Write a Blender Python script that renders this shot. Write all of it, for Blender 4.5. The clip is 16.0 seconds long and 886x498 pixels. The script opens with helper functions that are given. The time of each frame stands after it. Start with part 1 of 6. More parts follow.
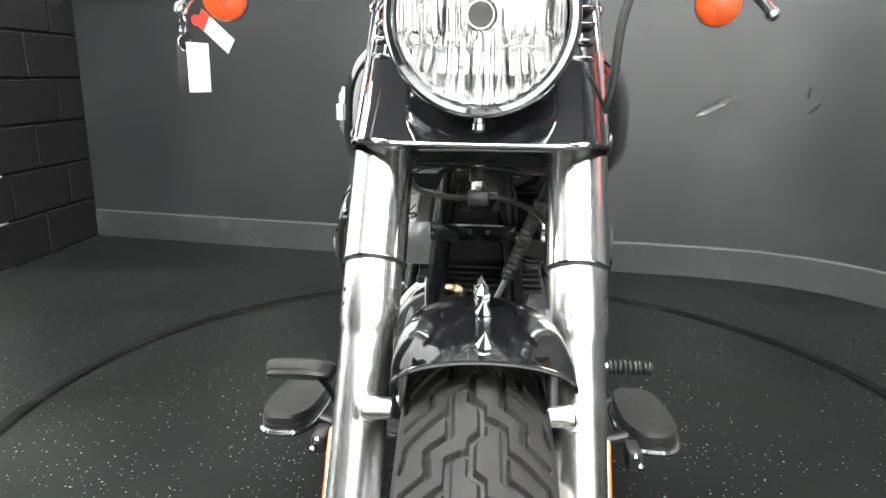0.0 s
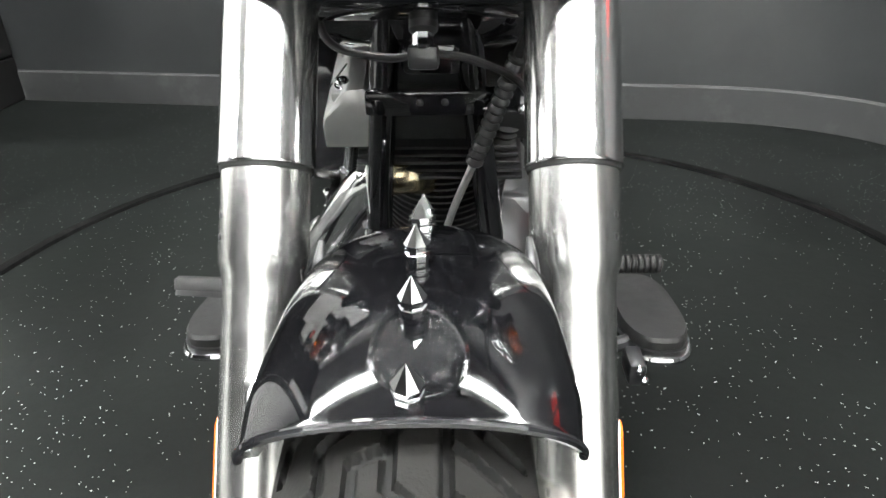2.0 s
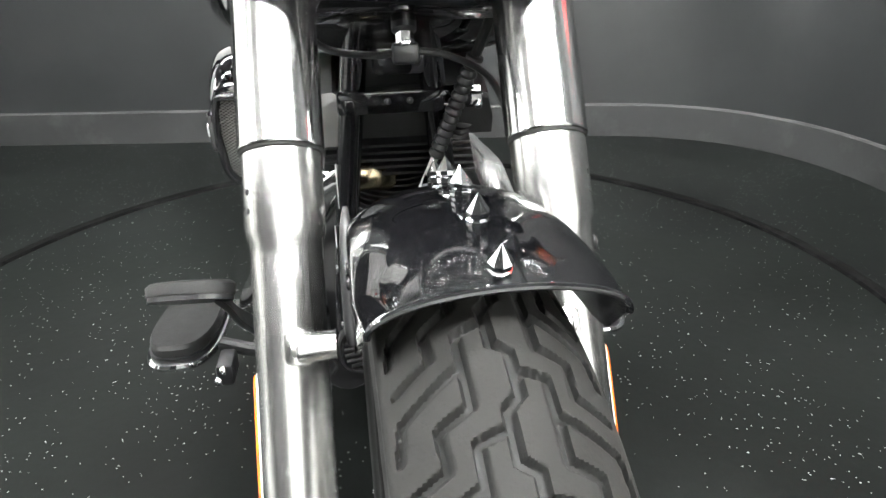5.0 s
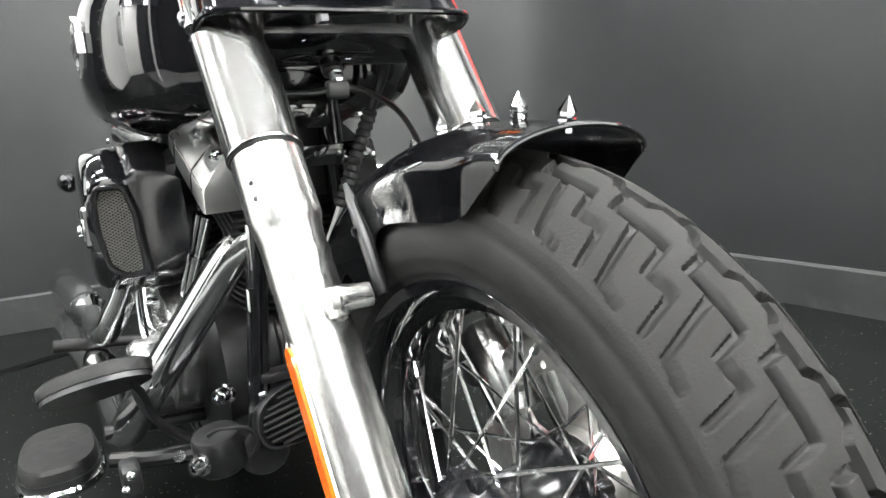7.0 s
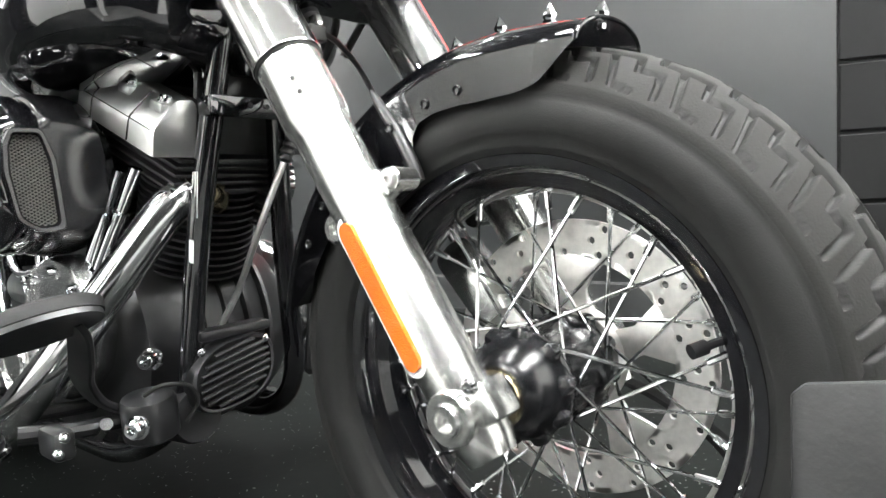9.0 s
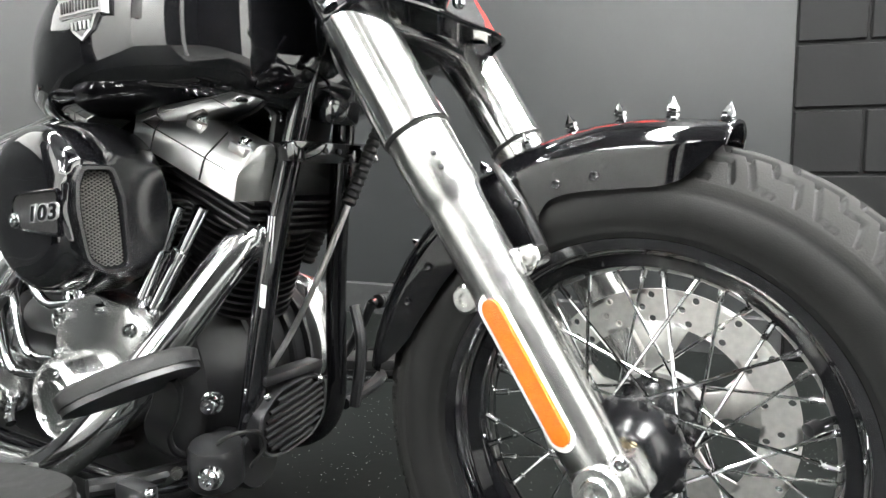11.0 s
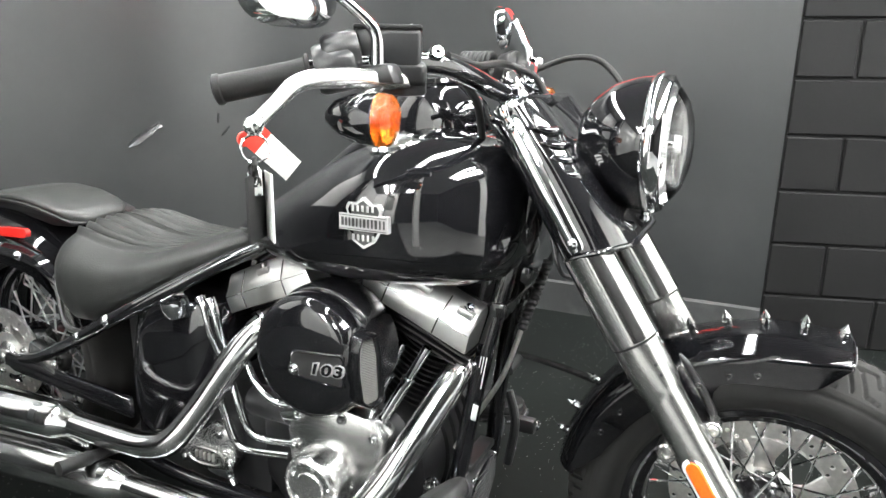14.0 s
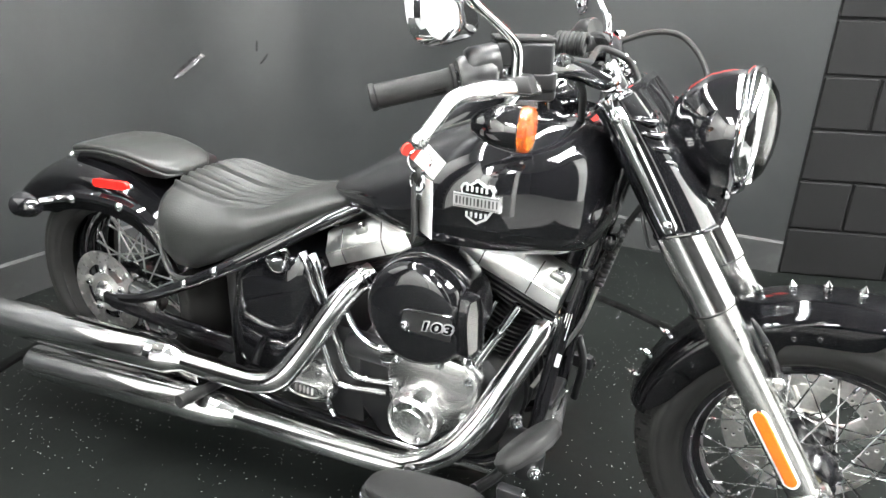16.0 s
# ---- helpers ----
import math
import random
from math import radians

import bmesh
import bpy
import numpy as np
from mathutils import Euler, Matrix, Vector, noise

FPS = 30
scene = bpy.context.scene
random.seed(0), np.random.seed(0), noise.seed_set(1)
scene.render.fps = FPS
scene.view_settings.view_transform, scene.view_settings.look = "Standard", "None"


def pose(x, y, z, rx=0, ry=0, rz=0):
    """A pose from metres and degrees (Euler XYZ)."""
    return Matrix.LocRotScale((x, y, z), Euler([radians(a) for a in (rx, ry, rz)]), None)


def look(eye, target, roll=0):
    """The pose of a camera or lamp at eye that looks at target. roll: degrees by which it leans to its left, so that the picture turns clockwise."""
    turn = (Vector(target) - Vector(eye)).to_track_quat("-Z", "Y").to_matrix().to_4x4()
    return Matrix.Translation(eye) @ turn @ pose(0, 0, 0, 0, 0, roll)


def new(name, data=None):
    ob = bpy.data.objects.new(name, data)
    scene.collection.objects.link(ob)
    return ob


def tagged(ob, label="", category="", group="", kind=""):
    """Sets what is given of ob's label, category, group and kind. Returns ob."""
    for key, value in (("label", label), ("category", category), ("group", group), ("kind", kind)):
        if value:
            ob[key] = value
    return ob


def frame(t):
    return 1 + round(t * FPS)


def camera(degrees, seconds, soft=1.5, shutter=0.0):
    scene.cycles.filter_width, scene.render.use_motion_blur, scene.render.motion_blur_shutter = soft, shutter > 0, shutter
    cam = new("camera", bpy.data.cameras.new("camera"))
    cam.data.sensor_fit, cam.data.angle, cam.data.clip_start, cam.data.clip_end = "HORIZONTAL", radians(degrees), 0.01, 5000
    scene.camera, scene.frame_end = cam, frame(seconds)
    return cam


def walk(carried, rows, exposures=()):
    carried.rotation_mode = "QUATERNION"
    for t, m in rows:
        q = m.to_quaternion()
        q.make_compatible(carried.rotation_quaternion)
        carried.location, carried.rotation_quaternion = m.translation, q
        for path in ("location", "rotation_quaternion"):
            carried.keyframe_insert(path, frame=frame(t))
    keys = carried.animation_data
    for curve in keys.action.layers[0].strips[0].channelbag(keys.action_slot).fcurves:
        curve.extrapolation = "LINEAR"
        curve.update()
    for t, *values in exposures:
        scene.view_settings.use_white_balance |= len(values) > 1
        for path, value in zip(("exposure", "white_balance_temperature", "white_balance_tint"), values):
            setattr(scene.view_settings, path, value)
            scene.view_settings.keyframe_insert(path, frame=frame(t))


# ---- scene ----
cam = camera(66.7, 16.0)
PATH = [
    (0, (0.019, -0.533, 0.867), (-0.126, 1.399, 0.368), 0.8),
    (0.5, (0.035, -0.444, 0.848), (-0.1, 1.487, 0.343), -0.3),
    (1, (0.05, -0.351, 0.829), (-0.067, 1.528, 0.154), -1.1),
    (1.5, (0.044, -0.292, 0.832), (-0.057, 1.536, 0.026), -1.4),
    (2, (0.041, -0.268, 0.838), (-0.048, 1.501, -0.092), -1.3),
    (2.5, (0.033, -0.247, 0.845), (-0.047, 1.478, -0.164), -1.5),
    (3, (0.032, -0.233, 0.861), (-0.039, 1.443, -0.228), -1.2),
    (3.5, (0.029, -0.235, 0.867), (-0.041, 1.416, -0.259), -1.2),
    (6, (-0.15, -0.423, 0.76), (0.422, 1.426, 0.254), -3.1),
    (6.5, (-0.214, -0.422, 0.725), (0.533, 1.392, 0.334), -4.2),
    (7, (-0.299, -0.424, 0.67), (0.687, 1.279, 0.313), -4.7),
    (7.5, (-0.376, -0.413, 0.612), (0.835, 1.149, 0.306), -5.1),
    (7.6, (-0.379, -0.418, 0.613), (0.839, 1.13, 0.27), -4.7),
    (8, (-0.432, -0.405, 0.564), (0.926, 1.041, 0.309), -4.3),
    (8.5, (-0.497, -0.373, 0.522), (0.973, 0.969, 0.328), -3.7),
    (11, (-0.689, -0.178, 0.607), (1.002, 0.871, 0.41), -0.1),
    (11.5, (-0.696, -0.146, 0.683), (0.99, 0.907, 0.467), 0.6),
    (12, (-0.724, -0.113, 0.757), (0.944, 0.971, 0.549), 1.4),
    (12.5, (-0.809, -0.056, 0.829), (0.873, 1.001, 0.592), 2.0),
    (13, (-0.924, -0.017, 0.924), (0.808, 0.935, 0.619), 2.2),
    (13.5, (-0.992, 0.027, 0.982), (0.77, 0.885, 0.585), 2.7),
    (14, (-1.057, 0.067, 1.022), (0.69, 0.901, 0.52), 1.0),
    (14.5, (-1.103, 0.109, 1.059), (0.564, 1.012, 0.421), -1.0),
    (15, (-1.132, 0.136, 1.097), (0.467, 1.109, 0.393), -0.7),
    (15.5, (-1.17, 0.148, 1.124), (0.407, 1.112, 0.361), 0.1),
    (16, (-1.205, 0.196, 1.161), (0.467, 0.976, 0.39), 1.6),
]
walk(cam, [(t, look(e, g, r)) for t, e, g, r in PATH], [(0.0, 0.12), (1.0, 0.05), (3.5, 0.0), (6.0, 0.16), (7.0, 0.02), (8.5, 0.06), (11.0, 0.12), (12.2, -0.1), (13.5, -0.05), (14.5, 0.05), (15.0, 0.12), (16.0, 0.32)])

# world and light: a closed room lit by rows of ceiling panels
FLOOR = 0.03
CEIL = 3.0
world = bpy.data.worlds.new("world")
scene.world = world
world.use_nodes = True
world.node_tree.nodes["Background"].inputs[0].default_value = (0.6, 0.65, 0.7, 1)
world.node_tree.nodes["Background"].inputs[1].default_value = 0.05


# ---- materials ----
def mat(name, base, rough=0.5, metal=0.0, var=0.15, scale=30.0, bump=0.0, bump_scale=200.0, coat=0.0, rvar=0.1,
        stretch=(1, 1, 1), dirt=None, dirt_amount=0.0, dirt_scale=6.0):
    m = bpy.data.materials.new(name)
    m.use_nodes = True
    nt = m.node_tree
    n, l = nt.nodes, nt.links
    p = n["Principled BSDF"]
    p.inputs["Metallic"].default_value = metal
    p.inputs["Coat Weight"].default_value = coat
    p.inputs["Coat Roughness"].default_value = 0.03
    tc = n.new("ShaderNodeTexCoord")
    mp = n.new("ShaderNodeMapping")
    mp.inputs["Scale"].default_value = stretch
    l.new(tc.outputs["Object"], mp.inputs[0])
    nz = n.new("ShaderNodeTexNoise")
    nz.inputs["Scale"].default_value = scale
    nz.inputs["Detail"].default_value = 6
    l.new(mp.outputs[0], nz.inputs["Vector"])
    ramp = n.new("ShaderNodeMapRange")
    ramp.inputs["From Min"].default_value, ramp.inputs["From Max"].default_value = 0.3, 0.7
    ramp.inputs["To Min"].default_value, ramp.inputs["To Max"].default_value = 1 - var, 1 + var
    l.new(nz.outputs["Fac"], ramp.inputs["Value"])
    mul = n.new("ShaderNodeVectorMath")
    mul.operation = "SCALE"
    mul.inputs[0].default_value = base
    l.new(ramp.outputs[0], mul.inputs["Scale"])
    col = mul.outputs[0]
    if dirt is not None:
        dz = n.new("ShaderNodeTexNoise")
        dz.inputs["Scale"].default_value = dirt_scale
        dz.inputs["Detail"].default_value = 9
        dz.inputs["Roughness"].default_value = 0.65
        l.new(tc.outputs["Object"], dz.inputs["Vector"])
        dr = n.new("ShaderNodeMapRange")
        dr.inputs["From Min"].default_value, dr.inputs["From Max"].default_value = 0.52, 0.72
        dr.inputs["To Max"].default_value = dirt_amount
        l.new(dz.outputs["Fac"], dr.inputs["Value"])
        mx = n.new("ShaderNodeMix")
        mx.data_type = "RGBA"
        mx.inputs["B"].default_value = (*dirt, 1)
        l.new(dr.outputs[0], mx.inputs["Factor"])
        l.new(col, mx.inputs["A"])
        col = mx.outputs["Result"]
    l.new(col, p.inputs["Base Color"])
    rr = n.new("ShaderNodeMapRange")
    rr.inputs["To Min"].default_value, rr.inputs["To Max"].default_value = max(rough * (1 - rvar * 2), 0.0), rough * (1 + rvar * 2)
    l.new(nz.outputs["Fac"], rr.inputs["Value"])
    l.new(rr.outputs[0], p.inputs["Roughness"])
    if bump:
        bz = n.new("ShaderNodeTexNoise")
        bz.inputs["Scale"].default_value = bump_scale
        bz.inputs["Detail"].default_value = 4
        l.new(mp.outputs[0], bz.inputs["Vector"])
        b = n.new("ShaderNodeBump")
        b.inputs["Strength"].default_value = bump
        b.inputs["Distance"].default_value = 0.002
        l.new(bz.outputs["Fac"], b.inputs["Height"])
        l.new(b.outputs[0], p.inputs["Normal"])
    return m


def glow(name, colour, strength):
    m = bpy.data.materials.new(name)
    m.use_nodes = True
    p = m.node_tree.nodes["Principled BSDF"]
    p.inputs["Base Color"].default_value = (0.9, 0.9, 0.9, 1)
    p.inputs["Emission Color"].default_value = (*colour, 1)
    p.inputs["Emission Strength"].default_value = strength
    return m


def glass(name, colour=(1, 1, 1), rough=0.0, ior=1.45):
    m = bpy.data.materials.new(name)
    m.use_nodes = True
    p = m.node_tree.nodes["Principled BSDF"]
    p.inputs["Base Color"].default_value = (*colour, 1)
    p.inputs["Roughness"].default_value = rough
    p.inputs["Transmission Weight"].default_value = 1
    p.inputs["IOR"].default_value = ior
    return m


PAINT = mat("black_gloss_paint", (0.006, 0.006, 0.007), 0.06, 0, 0.2, 8, coat=1.0)
SATIN = mat("satin_black", (0.0095, 0.0095, 0.0102), 0.36, 0, 0.25, 60, 0.05, 300)
HUBM = mat("hub_black", (0.009, 0.009, 0.010), 0.2, 0, 0.2, 40, 0.05, 200)
WRINKLE = mat("wrinkle_black", (0.012, 0.012, 0.012), 0.42, 0, 0.2, 80, 0.35, 500)
PIPE = mat("pipe_chrome", (0.95, 0.95, 0.95), 0.12, 1, 0.03, 14, 0.01, 40, rvar=0.3)
CASTING = mat("satin_casting", (0.86, 0.86, 0.85), 0.30, 1, 0.08, 25, 0.06, 120)
CHROME = mat("chrome", (0.86, 0.87, 0.88), 0.05, 1, 0.03, 10, rvar=0.3)
STAINLESS = mat("brushed_stainless", (0.86, 0.86, 0.85), 0.15, 1, 0.04, 30, 0.012, 120, stretch=(1, 1, 0.04))
ALLOY = mat("brushed_alloy", (0.84, 0.84, 0.82), 0.25, 1, 0.05, 60, 0.02, 220, rvar=0.12, stretch=(1, 1, 0.06))
POLISHED = mat("polished_alloy", (0.90, 0.90, 0.89), 0.24, 1, 0.05, 25, 0.06, 90)
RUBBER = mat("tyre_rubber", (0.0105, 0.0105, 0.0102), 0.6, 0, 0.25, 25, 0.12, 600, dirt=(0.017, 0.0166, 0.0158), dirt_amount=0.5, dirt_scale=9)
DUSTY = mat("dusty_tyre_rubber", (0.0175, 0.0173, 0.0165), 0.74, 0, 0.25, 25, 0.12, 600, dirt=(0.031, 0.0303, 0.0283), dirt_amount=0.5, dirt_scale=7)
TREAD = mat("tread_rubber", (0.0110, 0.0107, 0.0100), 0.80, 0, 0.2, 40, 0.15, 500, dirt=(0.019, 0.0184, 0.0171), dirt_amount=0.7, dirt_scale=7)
SOFT = mat("moulded_rubber", (0.0115, 0.0115, 0.0115), 0.6, 0, 0.2, 60, 0.2, 400)
LEATHER = mat("black_leather", (0.020, 0.0208, 0.0198), 0.37, 0, 0.2, 50, 0.3, 300)
ORANGE = mat("amber_plastic", (0.85, 0.14, 0.01), 0.12, 0, 0.1, 300, 0.6, 700, coat=0.6)
AMBER = mat("clear_amber_lens", (1.0, 0.21, 0.012), 0.20, 0, 0.05, 100, 0.8, 160, coat=0.25)
AMBER.node_tree.nodes["Principled BSDF"].inputs["Transmission Weight"].default_value = 0.85
RED = mat("red_plastic", (0.62, 0.02, 0.015), 0.15, 0, 0.1, 300, 0.4, 700, coat=0.6)
BRONZE = mat("heat_tinted_steel", (0.50, 0.42, 0.28), 0.22, 1, 0.3, 25)
DISC = mat("brake_disc_steel", (0.68, 0.67, 0.65), 0.40, 1, 0.1, 120)
TAGW = mat("white_card", (0.8, 0.8, 0.78), 0.5, 0, 0.06, 60)
TAGF = mat("faint_red_print", (0.78, 0.50, 0.47), 0.5, 0, 0.1, 60)
TAGR = mat("red_card", (0.75, 0.05, 0.03), 0.5, 0, 0.1, 60)
FILM = mat("shiny_film", (0.16, 0.16, 0.165), 0.12, 0.5, 0.2, 40)
SPOKE = mat("zinc_spoke", (0.85, 0.85, 0.84), 0.38, 1, 0.05, 60)
WIRE = mat("wire_mesh", (0.10, 0.098, 0.092), 0.55, 0, 0.1, 100)
SILVER = mat("silver_badge", (0.8, 0.8, 0.8), 0.25, 0.7, 0.05, 60)
CLEAR = glass("headlight_glass")
MIRROR = mat("mirror_glass", (0.9, 0.9, 0.9), 0.02, 1, 0.01, 5)
WALLP = mat("grey_wall_paint", (0.0205, 0.0219, 0.0224), 0.36, 0, 0.10, 3.0, 0.12, 60, dirt=(0.06, 0.06, 0.06), dirt_amount=0.12, dirt_scale=1.5)
BASEP = mat("scuffed_base_paint", (0.0185, 0.0194, 0.0196), 0.7, 0, 0.3, 6.0, 0.2, 60, dirt=(0.055, 0.057, 0.056), dirt_amount=0.42, dirt_scale=7)
BRICKB = mat("black_block_paint", (0.0036, 0.0036, 0.0038), 0.68, 0, 0.3, 12, 0.18, 90)
BRICKW = mat("white_block_paint", (0.8, 0.8, 0.78), 0.5, 0, 0.05, 6, 0.3, 60)
CEILP = mat("grey_ceiling_paint", (0.27, 0.27, 0.27), 0.7, 0, 0.05, 5)
SIGNR = mat("red_sign_face", (0.75, 0.03, 0.02), 0.35, 0, 0.05, 20)
PANEL = glow("lit_diffuser", (0.99, 1.0, 0.985), 98.0)
STEELB = mat("black_steel_plate", (0.009, 0.009, 0.0095), 0.5, 0, 0.3, 20, 0.2, 150, dirt=(0.04, 0.04, 0.04), dirt_amount=0.2, dirt_scale=10)


def floor_material():
    m = mat("black_flecked_epoxy", (0.0050, 0.0058, 0.0054), 0.42, 0, 0.35, 2.5, 0.12, 40, dirt=(0.0115, 0.0131, 0.0124), dirt_amount=0.6, dirt_scale=2.2)
    nt = m.node_tree
    n, l = nt.nodes, nt.links
    p = n["Principled BSDF"]
    p.inputs["Specular IOR Level"].default_value = 0.07
    old = p.inputs["Base Color"].links[0].from_socket
    tc = n.new("ShaderNodeTexCoord")
    vo = n.new("ShaderNodeTexVoronoi")
    vo.voronoi_dimensions = "2D"
    vo.inputs["Scale"].default_value = 74
    warp = n.new("ShaderNodeTexNoise")
    warp.inputs["Scale"].default_value = 60
    add = n.new("ShaderNodeVectorMath")
    add.operation = "MULTIPLY_ADD"
    add.inputs[1].default_value = (0.02, 0.02, 0.0)
    l.new(tc.outputs["Object"], warp.inputs["Vector"])
    l.new(warp.outputs["Color"], add.inputs[0])
    l.new(tc.outputs["Object"], add.inputs[2])
    l.new(add.outputs[0], vo.inputs["Vector"])
    near = n.new("ShaderNodeMath")
    near.operation = "LESS_THAN"
    near.inputs[1].default_value = 0.085
    l.new(vo.outputs["Distance"], near.inputs[0])
    sep = n.new("ShaderNodeSeparateColor")
    l.new(vo.outputs["Color"], sep.inputs[0])
    pick = n.new("ShaderNodeMath")
    pick.operation = "GREATER_THAN"
    pick.inputs[1].default_value = 0.45
    l.new(sep.outputs[0], pick.inputs[0])
    patch = n.new("ShaderNodeTexNoise")
    patch.inputs["Scale"].default_value = 3.2
    patch.inputs["Detail"].default_value = 3
    l.new(tc.outputs["Object"], patch.inputs["Vector"])
    lim = n.new("ShaderNodeMapRange")
    lim.inputs["From Min"].default_value, lim.inputs["From Max"].default_value = 0.35, 0.68
    lim.inputs["To Min"].default_value, lim.inputs["To Max"].default_value = 0.985, 0.62
    l.new(patch.outputs["Fac"], lim.inputs["Value"])
    l.new(lim.outputs[0], pick.inputs[1])
    both = n.new("ShaderNodeMath")
    both.operation = "MULTIPLY"
    l.new(near.outputs[0], both.inputs[0])
    l.new(pick.outputs[0], both.inputs[1])
    mx = n.new("ShaderNodeMix")
    mx.data_type = "RGBA"
    mx.inputs["B"].default_value = (0.36, 0.365, 0.36, 1)
    l.new(both.outputs[0], mx.inputs["Factor"])
    l.new(old, mx.inputs["A"])
    l.new(mx.outputs["Result"], p.inputs["Base Color"])
    return m


FLOORM = floor_material()
PALEF = mat("pale_grey_epoxy", (0.16, 0.16, 0.157), 0.35, 0, 0.12, 5, 0.08, 60, dirt=(0.12, 0.12, 0.116), dirt_amount=0.5, dirt_scale=3)
SEAMM = mat("black_seam_rubber", (0.002, 0.002, 0.002), 0.6, 0, 0.3, 30, 0.2, 200, dirt=(0.03, 0.03, 0.03), dirt_amount=0.3, dirt_scale=14)
for matt in (RUBBER, DUSTY, TREAD, SOFT, BRICKB):
    matt.node_tree.nodes["Principled BSDF"].inputs["Specular IOR Level"].default_value = 0.28
SEAMM.node_tree.nodes["Principled BSDF"].inputs["Specular IOR Level"].default_value = 0.05
BRICKB.node_tree.nodes["Principled BSDF"].inputs["Specular IOR Level"].default_value = 0.2
V = Vector


# ---- mesh tools ----
def mesh_object(name, bm, material, sharp=35.0):
    me = bpy.data.meshes.new(name)
    bmesh.ops.recalc_face_normals(bm, faces=bm.faces)
    bm.to_mesh(me)
    bm.free()
    for f in me.polygons:
        f.use_smooth = True
    me.set_sharp_from_angle(angle=radians(sharp))
    me.materials.append(material)
    return new(name, me)


def part(name, bm, material, parent, label="", sharp=35.0):
    ob = mesh_object(name, bm, material, sharp)
    ob.parent = parent
    if parent.type == "EMPTY":
        ob.location = -parent.location
    if label:
        ob["label"] = label
    return ob


def thing(name, at, label, category, group=""):
    e = new(name)
    e.empty_display_size = 0.1
    e.location = at
    return tagged(e, label, category, group)


def single(name, bm, material, label, category, kind="", sharp=35.0):
    return tagged(mesh_object(name, bm, material, sharp), label, category, kind=kind)


def join(*bms):
    out = bmesh.new()
    for b in bms:
        me = bpy.data.meshes.new("tmp")
        b.to_mesh(me)
        out.from_mesh(me)
        bpy.data.meshes.remove(me)
        b.free()
    return out


def rings(rows, closed_u=True, cap=True, loop=False):
    """Skin a list of equally long vertex rings."""
    bm = bmesh.new()
    vs = [[bm.verts.new(p) for p in row] for row in rows]
    k = len(rows[0])
    pairs = list(zip(vs[:-1], vs[1:])) + ([(vs[-1], vs[0])] if loop else [])
    for a, b in pairs:
        for i in range(k if closed_u else k - 1):
            j = (i + 1) % k
            bm.faces.new((a[i], a[j], b[j], b[i]))
    if cap and not loop and closed_u:
        bm.faces.new(vs[0])
        bm.faces.new(list(reversed(vs[-1])))
    return bm


def frame_of(d):
    d = V(d).normalized()
    u = d.cross(V((0, 0, 1)))
    if u.length < 0.05:
        u = d.cross(V((0, 1, 0)))
    u.normalize()
    return u, u.cross(d).normalized() * -1, d


def lathe(profile, at, axis, n=40, cap=False, loop=False):
    """profile: (radius, distance along the axis)."""
    u, v, d = frame_of(axis)
    at = V(at)
    rows = []
    for r, h in profile:
        r = max(r, 1e-5)
        rows.append([at + d * h + (u * math.cos(a) + v * math.sin(a)) * r for a in (2 * math.pi * i / n for i in range(n))])
    return rings(rows, cap=cap, loop=loop)


def smooth_path(pts, k=6):
    pts = [V(p) for p in pts]
    if k < 2 or len(pts) < 3:
        return pts
    out = []
    ext = [pts[0] * 2 - pts[1]] + pts + [pts[-1] * 2 - pts[-2]]
    for i in range(1, len(ext) - 2):
        a, b, c, d = ext[i - 1:i + 3]
        for s in range(k):
            t = s / k
            out.append(0.5 * (2 * b + (c - a) * t + (2 * a - 5 * b + 4 * c - d) * t * t + (3 * b - a - 3 * c + d) * t ** 3))
    out.append(pts[-1])
    return out


def rounded(pts, radius, k=6):
    """Straight runs with rounded corners."""
    pts = [V(p) for p in pts]
    out = [pts[0]]
    for a, b, c in zip(pts, pts[1:], pts[2:]):
        r = min(radius, (a - b).length * 0.48, (c - b).length * 0.48)
        p, q = b + (a - b).normalized() * r, b + (c - b).normalized() * r
        for i in range(k + 1):
            t = i / k
            out.append(p * (1 - t) ** 2 + b * 2 * t * (1 - t) + q * t * t)
    return out + [pts[-1]]


def tube(pts, r, n=14, k=6, cap=True):
    path = smooth_path(pts, k)
    rows = []
    u = frame_of(path[1] - path[0])[0]
    m = len(path)
    for i, p in enumerate(path):
        d = (path[min(i + 1, m - 1)] - path[max(i - 1, 0)]).normalized()
        u = (u - d * u.dot(d)).normalized()
        v = d.cross(u)
        rad = r if not isinstance(r, (list, tuple)) else float(np.interp(i / (m - 1), np.linspace(0, 1, len(r)), r))
        rows.append([p + (u * math.cos(a) + v * math.sin(a)) * rad for a in (2 * math.pi * j / n for j in range(n))])
    return rings(rows, cap=cap)


def box(at, size, bevel=0.003, turn=None, seg=2):
    bm = bmesh.new()
    bmesh.ops.create_cube(bm, size=1)
    bmesh.ops.scale(bm, vec=size, verts=bm.verts)
    if bevel:
        bmesh.ops.bevel(bm, geom=list(bm.edges), offset=bevel, segments=seg, affect="EDGES", profile=0.5)
    m = Matrix.Translation(at) @ (turn.to_4x4() if turn else Matrix())
    bmesh.ops.transform(bm, matrix=m, verts=bm.verts)
    return bm


